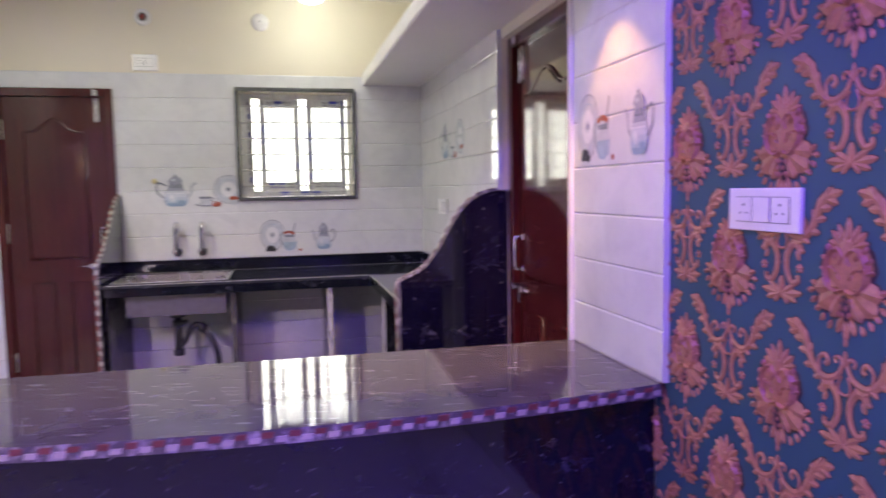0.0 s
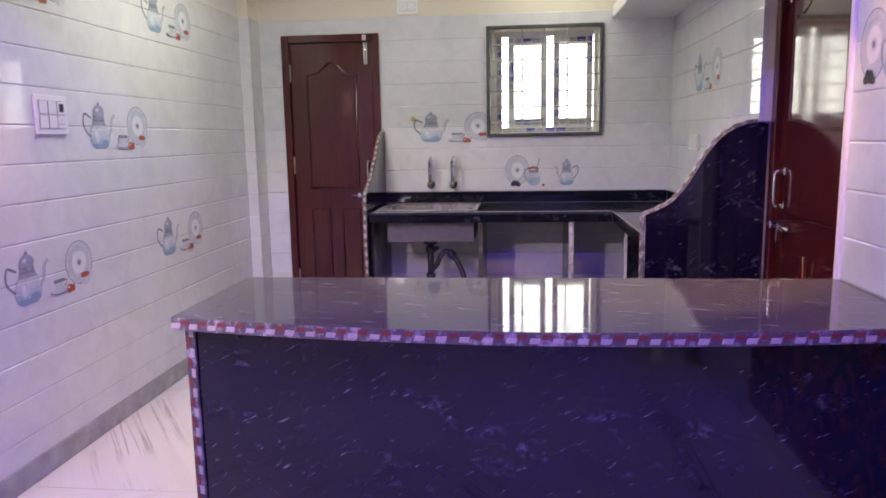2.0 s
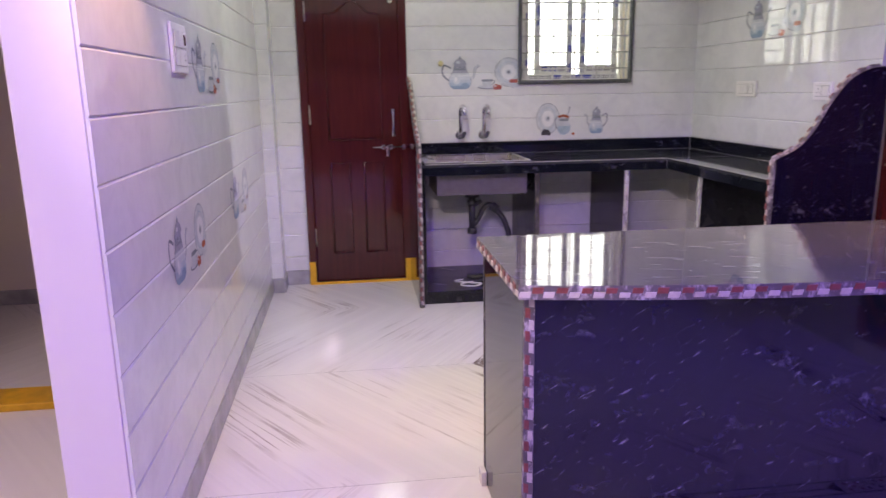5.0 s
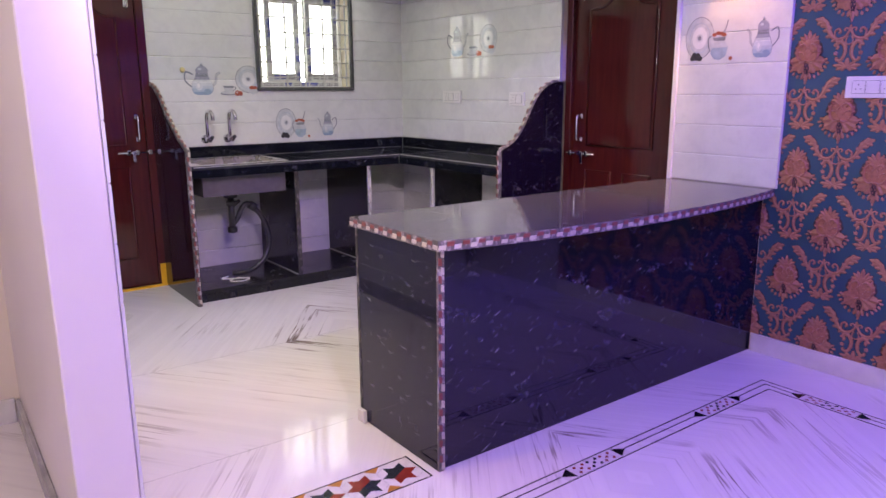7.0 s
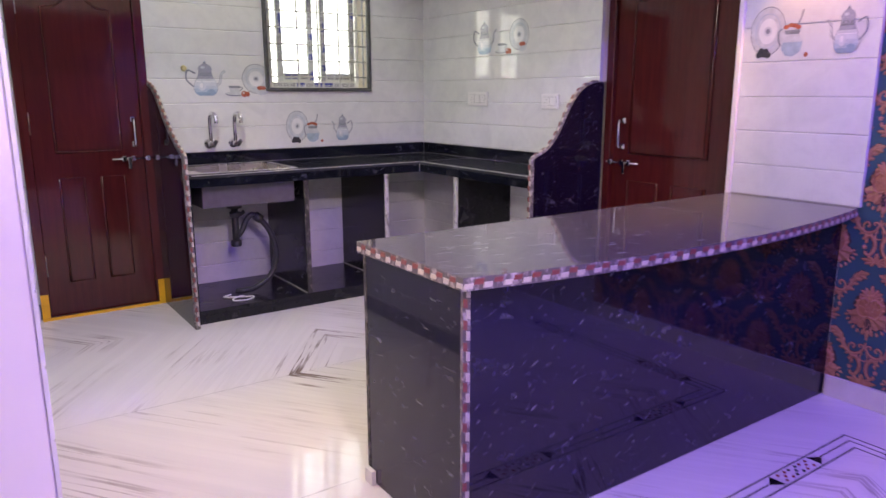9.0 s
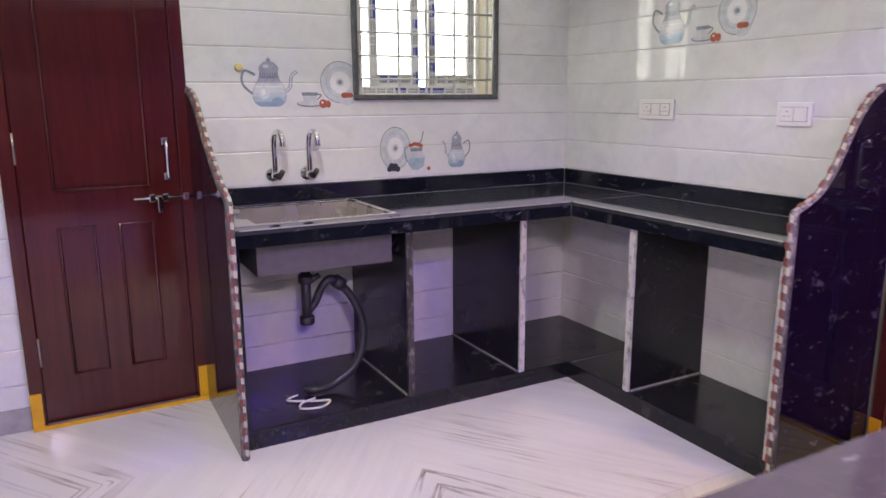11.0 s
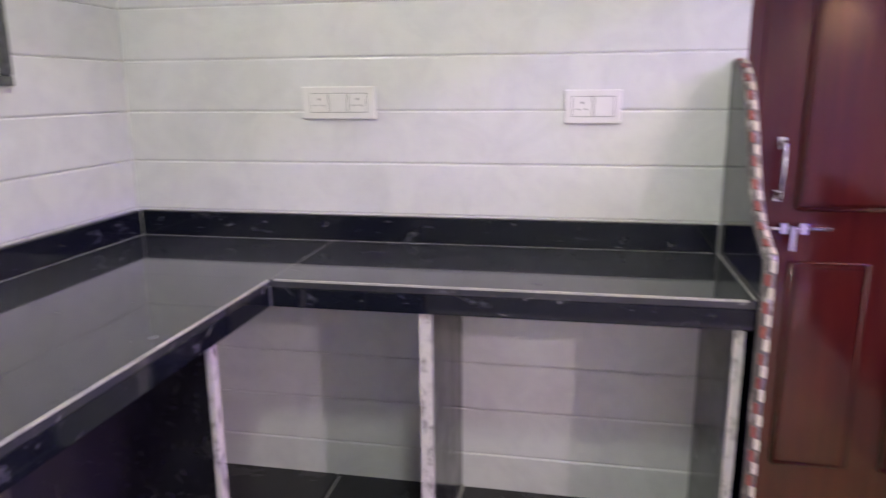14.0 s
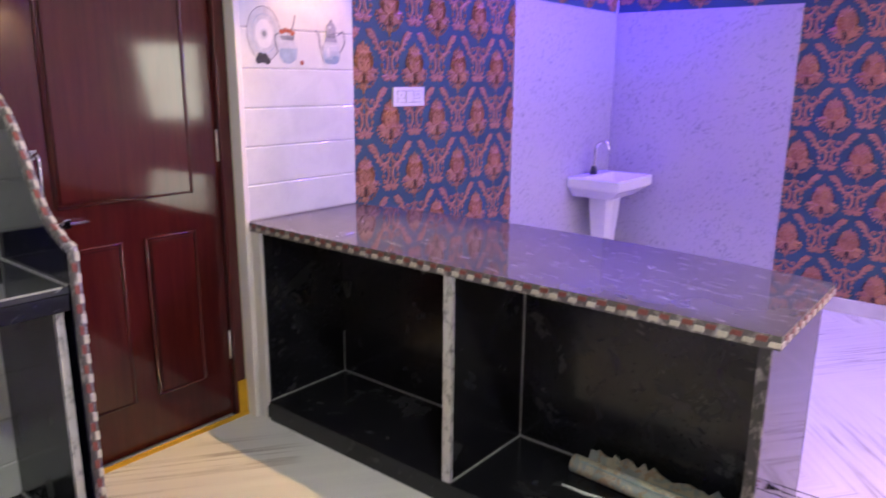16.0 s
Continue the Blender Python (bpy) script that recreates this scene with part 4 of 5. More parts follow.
BULGE = 0.11
front_line = [(PL + (PR - PL) * k / 28, front(k / 28)) for k in range(29)]
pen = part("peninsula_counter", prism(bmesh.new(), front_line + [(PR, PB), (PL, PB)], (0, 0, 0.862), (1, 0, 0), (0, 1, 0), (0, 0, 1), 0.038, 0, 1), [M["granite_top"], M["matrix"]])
tagged(pen, "black granite peninsula counter with bowed mosaic-edged top", "counter")
part("back_lining", B(-0.6195, 1.3945, 2.4848, 2.4902, 0.0, 0.8615), M["dusty"], pen, "dusty unpolished stone back")
part("front_panel", B(-0.6195, 1.4995, 2.385, 2.4845, 0.0, 0.8615, bevel=0.002), M["granite"], pen, "polished black granite front")
part("end_panel", B(-0.641, -0.620, 2.385, 2.935, 0.0, 0.8615, bevel=0.002), M["granite"], pen)
part("corner_strip", B(-0.6415, -0.611, 2.374, 2.3845, 0.0, 0.8615, bevel=0.002), M["matrix"], pen, "speckled terrazzo corner strip")
part("raw_edge", B(-0.643, -0.613, 2.9355, 2.951, 0.0, 0.8615), M["dark_raw"], pen, "speckled rough edge")
part("corner_block", B(-0.662, -0.642, 2.895, 2.945, 0.0, 0.055, bevel=0.002), M["skirt_white"], pen, "small white stone block at the foot")
part("inner_side", B(1.395, 1.4295, 2.4905, 2.935, 0.0, 0.8615), M["dusty"], pen)
part("inner_side", B(1.4297, 1.478, 2.4905, 2.944, 0.0, 0.8615), M["white_paint"], pen, "off-white plastered post")
part("inner_post", B(1.405, 1.4295, 2.9355, 2.955, 0.07, 0.8615), M["white_paint"], pen, "off-white plastered post")
part("bottom_shelf", B(-0.6195, 1.3945, 2.4905, 2.953, 0.062, 0.092, bevel=0.003), M["dusty"], pen, "dusty black stone shelf")
part("plinth", B(-0.6195, 1.3945, 2.938, 2.949, 0.0, 0.0615), M["dusty"], pen)
d = part("divider", B(0.364, 0.392, 2.4905, 2.935, 0.0925, 0.8615), M["dusty"], pen, "black stone divider")
part("raw_edge", B(0.361, 0.397, 2.9352, 2.952, 0.0925, 0.8615), M["raw_edge"], d, "pale cement edge")
for x in (0.358, 0.392):
    part("shelf_joint", B(x, x + 0.006, 2.495, 2.935, 0.0922, 0.098), M["joint"], pen)
part("shelf_joint", B(-0.615, 0.358, 2.4907, 2.497, 0.0922, 0.098), M["joint"], pen)
part("shelf_joint", B(0.398, 1.393, 2.4907, 2.497, 0.0922, 0.098), M["joint"], pen)
part("shelf_joint", B(1.388, 1.394, 2.497, 2.935, 0.0922, 0.098), M["joint"], pen)
part("shelf_joint", B(0.358, 0.364, 2.491, 2.496, 0.098, 0.8), M["joint"], pen)
part("shelf_joint", B(1.39, 1.3948, 2.491, 2.496, 0.098, 0.3), M["joint"], pen)
bm = bmesh.new()
box(bm, 1.4785, 1.4815, 2.33, 2.955, 0.9003, 0.905)
part("wall_joint", bm, M["joint"], pen)
mosaic_row(pen, [(x, y, 0.881) for x, y in front_line], (0, -1, 0), 0.038, step=0.031, seed=5)
mosaic_row(pen, [(PL, PB, 0.881), (PL, 2.340, 0.881)], (-1, 0, 0), 0.038, step=0.031, seed=6)
mosaic_row(pen, [(PR, PB, 0.881), (PL, PB, 0.881)], (0, 1, 0), 0.038, step=0.031, seed=7)
mosaic_row(pen, [(-0.6262, 2.3735, 0.005), (-0.6262, 2.3735, 0.86)], (0, -1, 0), 0.034, step=0.031, seed=8)

# rolls of leftover wallpaper on the shelf
roll = part("wallpaper_roll", T([(0.065, 2.585, 0.125), (-0.20, 2.60, 0.125), (-0.46, 2.615, 0.125)], 0.033, 14), M["paper"])
tagged(roll, "rolled piece of patterned wallpaper on the shelf", "wallpaper roll")
part("loose_end", T([(0.02, 2.615, 0.159), (-0.44, 2.645, 0.159)], 0.0025, 6), M["paper_blue"], roll)
roll = part("wallpaper_roll", T([(0.03, 2.515, 0.117), (-0.48, 2.53, 0.117)], 0.024, 12), M["paper_blue"])
tagged(roll, "thin pale roll of leftover wallpaper", "wallpaper roll")
scrap = bmesh.new()
rng = random.Random(4)
top, low = [], []
for k in range(25):
    x = 0.02 - 0.5 * k / 24
    top.append(scrap.verts.new((x + rng.uniform(-0.006, 0.006), 2.545 + 0.01 * rng.random(), 0.187 + rng.uniform(-0.022, 0.016))))
    low.append(scrap.verts.new((x, 2.565, 0.144)))
for k in range(24):
    scrap.faces.new((top[k], top[k + 1], low[k + 1], low[k]))
bmesh.ops.solidify(scrap, geom=scrap.faces[:], thickness=0.0015)
tagged(part("torn_paper", scrap, M["paper"]), "torn strip of wallpaper standing behind the roll", "paper scrap")
scrap = bmesh.new()
prism(scrap, [(0, 0), (0.09, 0.006), (0.15, -0.012), (0.16, -0.020), (0.08, -0.012), (0.0, -0.008)], (0.05, 2.70, 0.093), (-1, 0, 0), (0, 1, 0), (0, 0, 1), 0.0015)
tagged(part("paper_scrap", scrap, M["pr_white"]), "small white scrap of paper on the shelf", "paper scrap")

# ---------- corner with the wash basin ----------
corner = bmesh.new()
box(corner, 1.492, 1.504, YS + 0.012, 0.92, 0.0, 2.0, bevel=0.002)
setting("corner_tiles_east", corner, M["speckle"], "pale speckled tiles behind the wash basin", "wall tiles")
setting("corner_tiles_south", B(0.19, 1.4915, YS, YS + 0.012, 0.0, 2.0, bevel=0.002), M["speckle"], "pale speckled tiles behind the wash basin", "wall tiles")


def basin():
    y0, y1, x0, x1, z = BAS
    bm = bmesh.new()
    rings = []
    for zz, gx, gy in ((z - 0.15, 0.10, 0.09), (z - 0.09, 0.03, 0.02), (z - 0.075, 0.0, 0.0), (z - 0.005, 0.0, 0.0), (z, 0.006, 0.006)):
        rings.append([bm.verts.new(p) for p in ((x0 + gx, y0 + gy, zz), (x0 + gx, y1 - gy, zz), (x1, y1 - gy, zz), (x1, y0 + gy, zz))])
    inner = [[bm.verts.new(p) for p in ((x0 + a, y0 + a, z - d), (x0 + a, y1 - a, z - d), (x1 - b, y1 - a, z - d), (x1 - b, y0 + a, z - d))] for a, b, d in ((0.035, 0.11, 0.0), (0.05, 0.12, 0.02), (0.10, 0.15, 0.11))]
    seq = rings + inner
    for p, q in zip(seq, seq[1:]):
        for k in range(4):
            bm.faces.new((p[k], p[(k + 1) % 4], q[(k + 1) % 4], q[k]))
    bm.faces.new(seq[0])
    bm.faces.new(seq[-1])
    bmesh.ops.recalc_face_normals(bm, faces=bm.faces[:])
    bmesh.ops.bevel(bm, geom=bm.edges[:], offset=0.007, segments=2, affect='EDGES')
    ob = part("wash_basin", bm, M["ceramic"])
    tagged(ob, "white ceramic pedestal wash basin against speckled tiles", "wash basin")
    cx, cy = x1 - 0.17, (y0 + y1) / 2
    bm = bmesh.new()
    levels = []
    for zz, a, b in ((0.0, 0.11, 0.10), (0.05, 0.095, 0.085), (0.35, 0.075, 0.07), (z - 0.15, 0.10, 0.10)):
        levels.append([bm.verts.new((cx + a * sx, cy + b * sy, zz)) for sx, sy in ((-1, -0.6), (-0.6, -1), (0.8, -1), (0.8, 1), (-0.6, 1), (-1, 0.6))])
    for p, q in zip(levels, levels[1:]):
        for k in range(6):
            bm.faces.new((p[k], p[(k + 1) % 6], q[(k + 1) % 6], q[k]))
    bm.faces.new(levels[0])
    bm.faces.new(levels[-1])
    part("pedestal", bm, M["ceramic"], ob)
    tx = x1 - 0.07
    t = part("basin_tap", T(curve([(tx, cy, z), (tx, cy, z + 0.17), (tx - 0.02, cy, z + 0.225), (tx - 0.06, cy, z + 0.24), (tx - 0.10, cy, z + 0.22), (tx - 0.115, cy, z + 0.18)], 5), 0.012, 10), M["chrome"], ob, "chrome swan-neck tap")
    part("tap_knob", T([(tx + 0.005, cy, z), (tx + 0.005, cy, z + 0.06)], [0.028, 0.02], 10), M["pvc_grey"], t)


BAS = (-0.38, 0.19, 1.08, 1.491, 0.82)
basin()


# ---------- stone inlays in the floor ----------
def inlay(name, bm, mats, label):
    return setting(name, bm, mats, label, "floor inlay")


def flat(bm, pts, mat=0, lift=0.0008):
    f = bm.faces.new([bm.verts.new((x, y, lift)) for x, y in pts])
    f.material_index = mat
    if f.normal.z < 0:
        f.normal_flip()


lines = bmesh.new()
SOUTH = 0.25
W = 0.006
for off, ext in ((0.0, 0.0), (0.036, 0.036), (0.078, 0.078)):
    y, x = 2.112 - off, 1.152 - off
    flat(lines, [(-1.95, y), (x, y), (x, y - W), (-1.95, y - W)])
    flat(lines, [(x - W, y - W), (x, y - W), (x, SOUTH), (x - W, SOUTH)])
inlay("floor_inlay_lines", lines, M["black_inlay"], "triple black stone border lines in white marble")


def border_motif(ax, ay, along):
    """Arrow heads and a chequer of small diamonds, on a pale ground that breaks the middle line."""
    bm = bmesh.new()
    u, v = (Vector((1, 0)), Vector((0, 1))) if along == 'x' else (Vector((0, -1)), Vector((1, 0)))
    o = Vector((ax, ay))

    def put(pts, mat, lift):
        flat(bm, [tuple(o + u * a + v * b) for a, b in pts], mat, lift)

    put([(0, 0.0345), (0.36, 0.0345), (0.36, -0.0345), (0, -0.0345)], 0, 0.0012)
    put([(0.0, 0.0), (0.055, 0.033), (0.055, -0.033)], 1, 0.0016)
    put([(0.36, 0.0), (0.305, 0.033), (0.305, -0.033)], 1, 0.0016)
    for k in range(3):
        cx = 0.108 + 0.072 * k
        for i in range(3):
            for j in range(3):
                if (i + j) % 2 == 0:
                    a, b = cx + (i - 1) * 0.022, (j - 1) * 0.018
                    put([(a - 0.011, b - 0.002), (a + 0.001, b + 0.009), (a + 0.011, b + 0.002), (a - 0.001, b - 0.009)], 1 if k == 1 else 2, 0.0016)
    inlay("floor_inlay_motif", bm, [M["white_inlay"], M["black_inlay"], M["red_inlay"]], "black and red diamond inlay in the border")


for x in (-1.91, -1.105, -0.30, 0.525):
    border_motif(x, 2.070, 'x')
for y in (1.945, 1.14):
    border_motif(1.110, y, 'y')


def star_strip(x0, x1, y0, y1):
    """A band of six-pointed stars of two colours between black lines, with ochre corners."""
    bm = bmesh.new()
    cy, side = (y0 + y1) / 2, (y1 - y0) / 4 - 0.0022
    tip = side * 3 ** 0.5
    flat(bm, [(x0, y0), (x1, y0), (x1, y1), (x0, y1)], 0, 0.0006)
    for a, b in ((y0, y0 + 0.006), (y1 - 0.006, y1)):
        flat(bm, [(x0, a), (x1, a), (x1, b), (x0, b)], 1, 0.0012)
    flat(bm, [(x1 - 0.008, y0 + 0.006), (x1, y0 + 0.006), (x1, y1 - 0.006), (x1 - 0.008, y1 - 0.006)], 1, 0.0012)

    def ray(cx, deg, r):
        return cx + r * math.cos(math.radians(deg)), cy + r * math.sin(math.radians(deg))

    for k in range(int((x1 - x0 - 0.02) / (2 * tip))):
        cx = x1 - 0.014 - tip * (2 * k + 1)
        for i in range(6):
            a = 60 * i
            upper = i in (1, 2, 3)
            flat(bm, [(cx, cy), ray(cx, a - 30, side * 0.99), ray(cx, a, tip * 0.985), ray(cx, a + 30, side * 0.99)], (2 if upper else 3) if k % 2 == 0 else (3 if upper else 2), 0.0012)
            # hairline joints between the white lozenges
            p, q = ray(cx, a, tip), ray(cx, a + 30, 2 * side)
            d = Vector((q[1] - p[1], p[0] - q[0])).normalized() * 0.0007
            if abs(q[1] - cy) < 2 * side:
                flat(bm, [(p[0] + d.x, p[1] + d.y), (q[0] + d.x, q[1] + d.y), (q[0] - d.x, q[1] - d.y), (p[0] - d.x, p[1] - d.y)], 5, 0.0011)
        for s in (-1, 1):
            ex = cx - tip
            flat(bm, [(ex - 0.034, cy + s * (2 * side - 0.002)), (ex + 0.034, cy + s * (2 * side - 0.002)), (ex, cy + s * (side + 0.006))], 4, 0.0013)
    inlay("floor_inlay_stars", bm, [M["white_inlay"], M["black_inlay"], M["green_inlay"], M["red_inlay"], M["ochre_inlay"], M["joint"]], "star mosaic strip of coloured stone in the floor")


star_strip(-1.66, -0.672, 2.368, 2.552)
star_strip(-3.0, -1.90, 2.368, 2.552)


# ---------- printed pictures on the tiles (flat glaze prints) ----------
PRINT = ["pr_blue", "pr_grey", "pr_light", "pr_white", "pr_red", "pr_dark", "pr_b1", "pr_b2", "pr_b3", "pr_b4", "pr_neck"]


class Print:
    """Flat coloured shapes laid over one another, in wall coordinates."""

    def __init__(self):
        self.bm, self.n = bmesh.new(), 0

    def poly(self, pts, mat):
        self.n += 1
        y = -0.0006 - 0.00012 * self.n
        f = self.bm.faces.new([self.bm.verts.new((x, y, z)) for x, z in pts])
        f.material_index = PRINT.index(mat)

    def oval(self, cx, cz, a, b, mat, n=24):
        self.poly([(cx + a * math.cos(2 * math.pi * k / n), cz + b * math.sin(2 * math.pi * k / n)) for k in range(n)], mat)

    def stroke(self, pts, w, mat):
        pts = [v.to_2d() for v in curve([(x, z, 0) for x, z in pts], 6)]
        self.n += 1
        y = -0.0006 - 0.00012 * self.n
        rows = []
        for i, p in enumerate(pts):
            d = (pts[min(i + 1, len(pts) - 1)] - pts[max(i - 1, 0)]).normalized()
            s = Vector((-d.y, d.x)) * w / 2
            rows.append([self.bm.verts.new((q.x, y, q.y)) for q in (p + s, p - s)])
        for a, b in zip(rows, rows[1:]):
            self.bm.faces.new((a[0], a[1], b[1], b[0])).material_index = PRINT.index(mat)

    def jug(self, cx, cz, w, h, tall, handle):
        """A lidded pot: round belly, banded neck, domed lid with a knob, spout and handle."""
        s = handle
        self.stroke([(cx + s * w * 0.40, cz + h * 0.62), (cx + s * w * 0.72, cz + h * 0.70), (cx + s * w * 0.78, cz + h * 0.45), (cx + s * w * 0.50, cz + h * 0.25)], w * 0.07, "pr_grey")
        self.stroke([(cx - s * w * 0.38, cz + h * 0.25), (cx - s * w * 0.62, cz + h * 0.38), (cx - s * w * 0.68, cz + h * 0.60), (cx - s * w * 0.86, cz + h * 0.70)], w * 0.10, "pr_grey")
        self.stroke([(cx - s * w * 0.38, cz + h * 0.25), (cx - s * w * 0.62, cz + h * 0.38), (cx - s * w * 0.68, cz + h * 0.60), (cx - s * w * 0.85, cz + h * 0.70)], w * 0.055, "pr_light")
        prof = [(0.25, 0.0), (0.36, 0.025), (0.44, 0.08), (0.485, 0.15), (0.495, 0.22), (0.475, 0.31), (0.42, 0.41), (0.345, 0.49), (0.29, 0.56), (0.262, 0.64), (0.258, 0.72)]

        def width(v):
            for (a, u), (c, t) in zip(prof, prof[1:]):
                if u <= v <= t:
                    return a + (c - a) * (v - u) / (t - u)
            return prof[-1][0]

        def band(v0, v1, mat, inset=0.0, k=4):
            vs = [v0 + (v1 - v0) * i / k for i in range(k + 1)]
            self.poly([(cx + (width(v) - inset) * w, cz + v * h) for v in vs] + [(cx - (width(v) - inset) * w, cz + v * h) for v in vs[::-1]], mat)

        band(0.0, 0.72, "pr_grey", -0.014, 14)
        for v0, v1, mat in ((0.0, 0.10, "pr_b4"), (0.10, 0.20, "pr_b3"), (0.20, 0.28, "pr_b2"), (0.28, 0.385, "pr_b1"), (0.385, 0.405, "pr_white"), (0.405, 0.47, "pr_light"), (0.47, 0.56, "pr_neck"), (0.56, 0.665, "pr_grey"), (0.665, 0.72, "pr_neck")):
            band(v0, v1, mat)
        self.oval(cx - 0.16 * w, cz + 0.27 * h, 0.16 * w, 0.13 * h, "pr_b1", 16)
        self.oval(cx - 0.18 * w, cz + 0.29 * h, 0.07 * w, 0.07 * h, "pr_white", 12)
        self.oval(cx + 0.22 * w, cz + 0.12 * h, 0.18 * w, 0.06 * h, "pr_b4", 14)
        for q in range(-3, 4):
            self.stroke([(cx + q * 0.075 * w, cz + 0.59 * h), (cx + q * 0.073 * w, cz + 0.66 * h)], 0.012 * w, "pr_b1")
        dome = [(0.285, 0.72), (0.27, 0.765), (0.235, 0.805), (0.18, 0.845), (0.11, 0.875), (0.05, 0.888)]
        ring = [(cx + a * w, cz + v * h) for a, v in dome] + [(cx - a * w, cz + v * h) for a, v in dome[::-1]]
        self.poly([(cx + (x - cx) * 1.06, z + 0.001) for x, z in ring], "pr_grey")
        self.poly(ring, "pr_neck")
        self.oval(cx - 0.08 * w, cz + 0.79 * h, 0.09 * w, 0.035 * h, "pr_b1", 12)
        self.oval(cx, cz + 0.915 * h, 0.065 * w, 0.035 * h, "pr_grey", 12)
        self.oval(cx, cz + 0.955 * h, 0.028 * w, 0.022 * h, "pr_b3", 10)

    def dish(self, cx, cz, a, b):
        self.oval(cx, cz, a, b, "pr_grey", 32)
        self.oval(cx, cz, a * 0.965, b * 0.965, "pr_light", 32)
        self.oval(cx, cz, a * 0.72, b * 0.72, "pr_blue", 28)
        self.oval(cx, cz, a * 0.69, b * 0.69, "pr_light", 28)
        self.oval(cx, cz, a * 0.52, b * 0.52, "pr_white", 24)
        self.oval(cx, cz, a * 0.22, b * 0.20, "pr_light", 14)
        self.oval(cx, cz, a * 0.12, b * 0.11, "pr_grey", 10)

    def cup(self, cx, cz, w):
        self.oval(cx, cz, w * 0.75, w * 0.17, "pr_grey")
        self.oval(cx, cz + 0.003, w * 0.68, w * 0.13, "pr_light")
        self.stroke([(cx + w * 0.4, cz + w * 0.52), (cx + w * 0.66, cz + w * 0.46), (cx + w * 0.4, cz + w * 0.2)], w * 0.07, "pr_grey")
        self.poly([(cx - w * 0.46, cz + w * 0.62), (cx + w * 0.46, cz + w * 0.62), (cx + w * 0.36, cz + w * 0.18), (cx + w * 0.2, cz + w * 0.06), (cx - w * 0.2, cz + w * 0.06), (cx - w * 0.36, cz + w * 0.18)], "pr_light")
        self.poly([(cx - w * 0.46, cz + w * 0.62), (cx + w * 0.46, cz + w * 0.62), (cx + w * 0.43, cz + w * 0.44), (cx - w * 0.43, cz + w * 0.44)], "pr_grey")

    def done(self, m, owner, label):
        return part("tile_print", turned(self.bm, m), [M[k] for k in PRINT], owner, label)


def print_teapot(m, owner, spread=0.355, squeeze=1.0):
    p = Print()
    p.dish(spread, 0.115, 0.102 * squeeze, 0.102)
    p.poly([(spread - 0.005, 0.045), (spread + 0.085, 0.045), (spread + 0.07, 0.012), (spread + 0.03, 0.0), (spread + 0.005, 0.012)], "pr_light")
    p.oval(spread + 0.025, 0.052, 0.022, 0.014, "pr_red", 12)
    p.oval(spread + 0.05, 0.052, 0.018, 0.013, "pr_red", 12)
    p.jug(0.0, 0.0, 0.160 * squeeze, 0.235, True, -1)
    p.cup(0.195, 0.012, 0.088)
    p.oval(0.262, 0.012, 0.021, 0.021, "pr_red", 14)
    p.oval(0.288, 0.010, 0.014, 0.018, "pr_red", 12)
    p.oval(0.258, 0.018, 0.006, 0.006, "pr_white", 8)
    return p.done(m, owner, "printed teapot, cup, apple and plate")


def print_creamer(m, owner):
    p = Print()
    p.dish(0.0, 0.125, 0.088, 0.112)
    p.stroke([(0.13, 0.12), (0.155, 0.17), (0.165, 0.21)], 0.007, "pr_grey")
    p.stroke([(0.085, 0.13), (0.055, 0.12), (0.065, 0.06), (0.09, 0.05)], 0.007, "pr_grey")
    p.poly([(0.07, 0.13), (0.165, 0.135), (0.155, 0.105), (0.175, 0.07), (0.165, 0.025), (0.13, 0.005), (0.095, 0.01), (0.072, 0.04), (0.07, 0.08), (0.085, 0.108)], "pr_light")
    p.poly([(0.078, 0.07), (0.172, 0.07), (0.165, 0.025), (0.13, 0.005), (0.095, 0.01), (0.072, 0.04)], "pr_blue")
    p.poly([(0.083, 0.122), (0.158, 0.125), (0.155, 0.105), (0.09, 0.105)], "pr_grey")
    for dx, dz in ((0.09, 0.138), (0.112, 0.145), (0.132, 0.142), (0.148, 0.135)):
        p.oval(dx, dz, 0.014, 0.010, "pr_red", 10)
    for dx, dz in ((-0.035, 0.018), (-0.012, 0.02), (-0.025, 0.035), (-0.002, 0.032), (0.01, 0.016)):
        p.oval(dx, dz, 0.016, 0.015, "pr_dark", 10)
    p.oval(0.195, 0.012, 0.011, 0.011, "pr_red", 10)
    p.jug(0.368, 0.010, 0.105, 0.205, True, 1)
    return p.done(m, owner, "printed plate, cream jug, berries and teapot")


for y, z in ((3.085, 0.757), (4.30, 0.765), (3.70, 1.39), (3.085, 2.02), (4.325, 2.03)):
    print_teapot(on_wall(FACE_EAST, XL, y, z), wall_left)
print_teapot(on_wall(FACE_SOUTH, -0.287, YB, 1.386), wall_back)
print_creamer(on_wall(FACE_SOUTH, 0.362, YB, 1.040), wall_back)
print_teapot(on_wall(FACE_WEST, XR, 4.99, 1.672), wall_right, spread=0.375)
print_creamer(on_wall(FACE_WEST, XR, 2.82, 1.555), wall_right)

# ---------- glazed wall tiles, band by band ----------
TILE_CACHE = {}
BANDS = [0.0, 0.036] + [0.208 + 0.161 * k for k in range(13)] + [TOP]


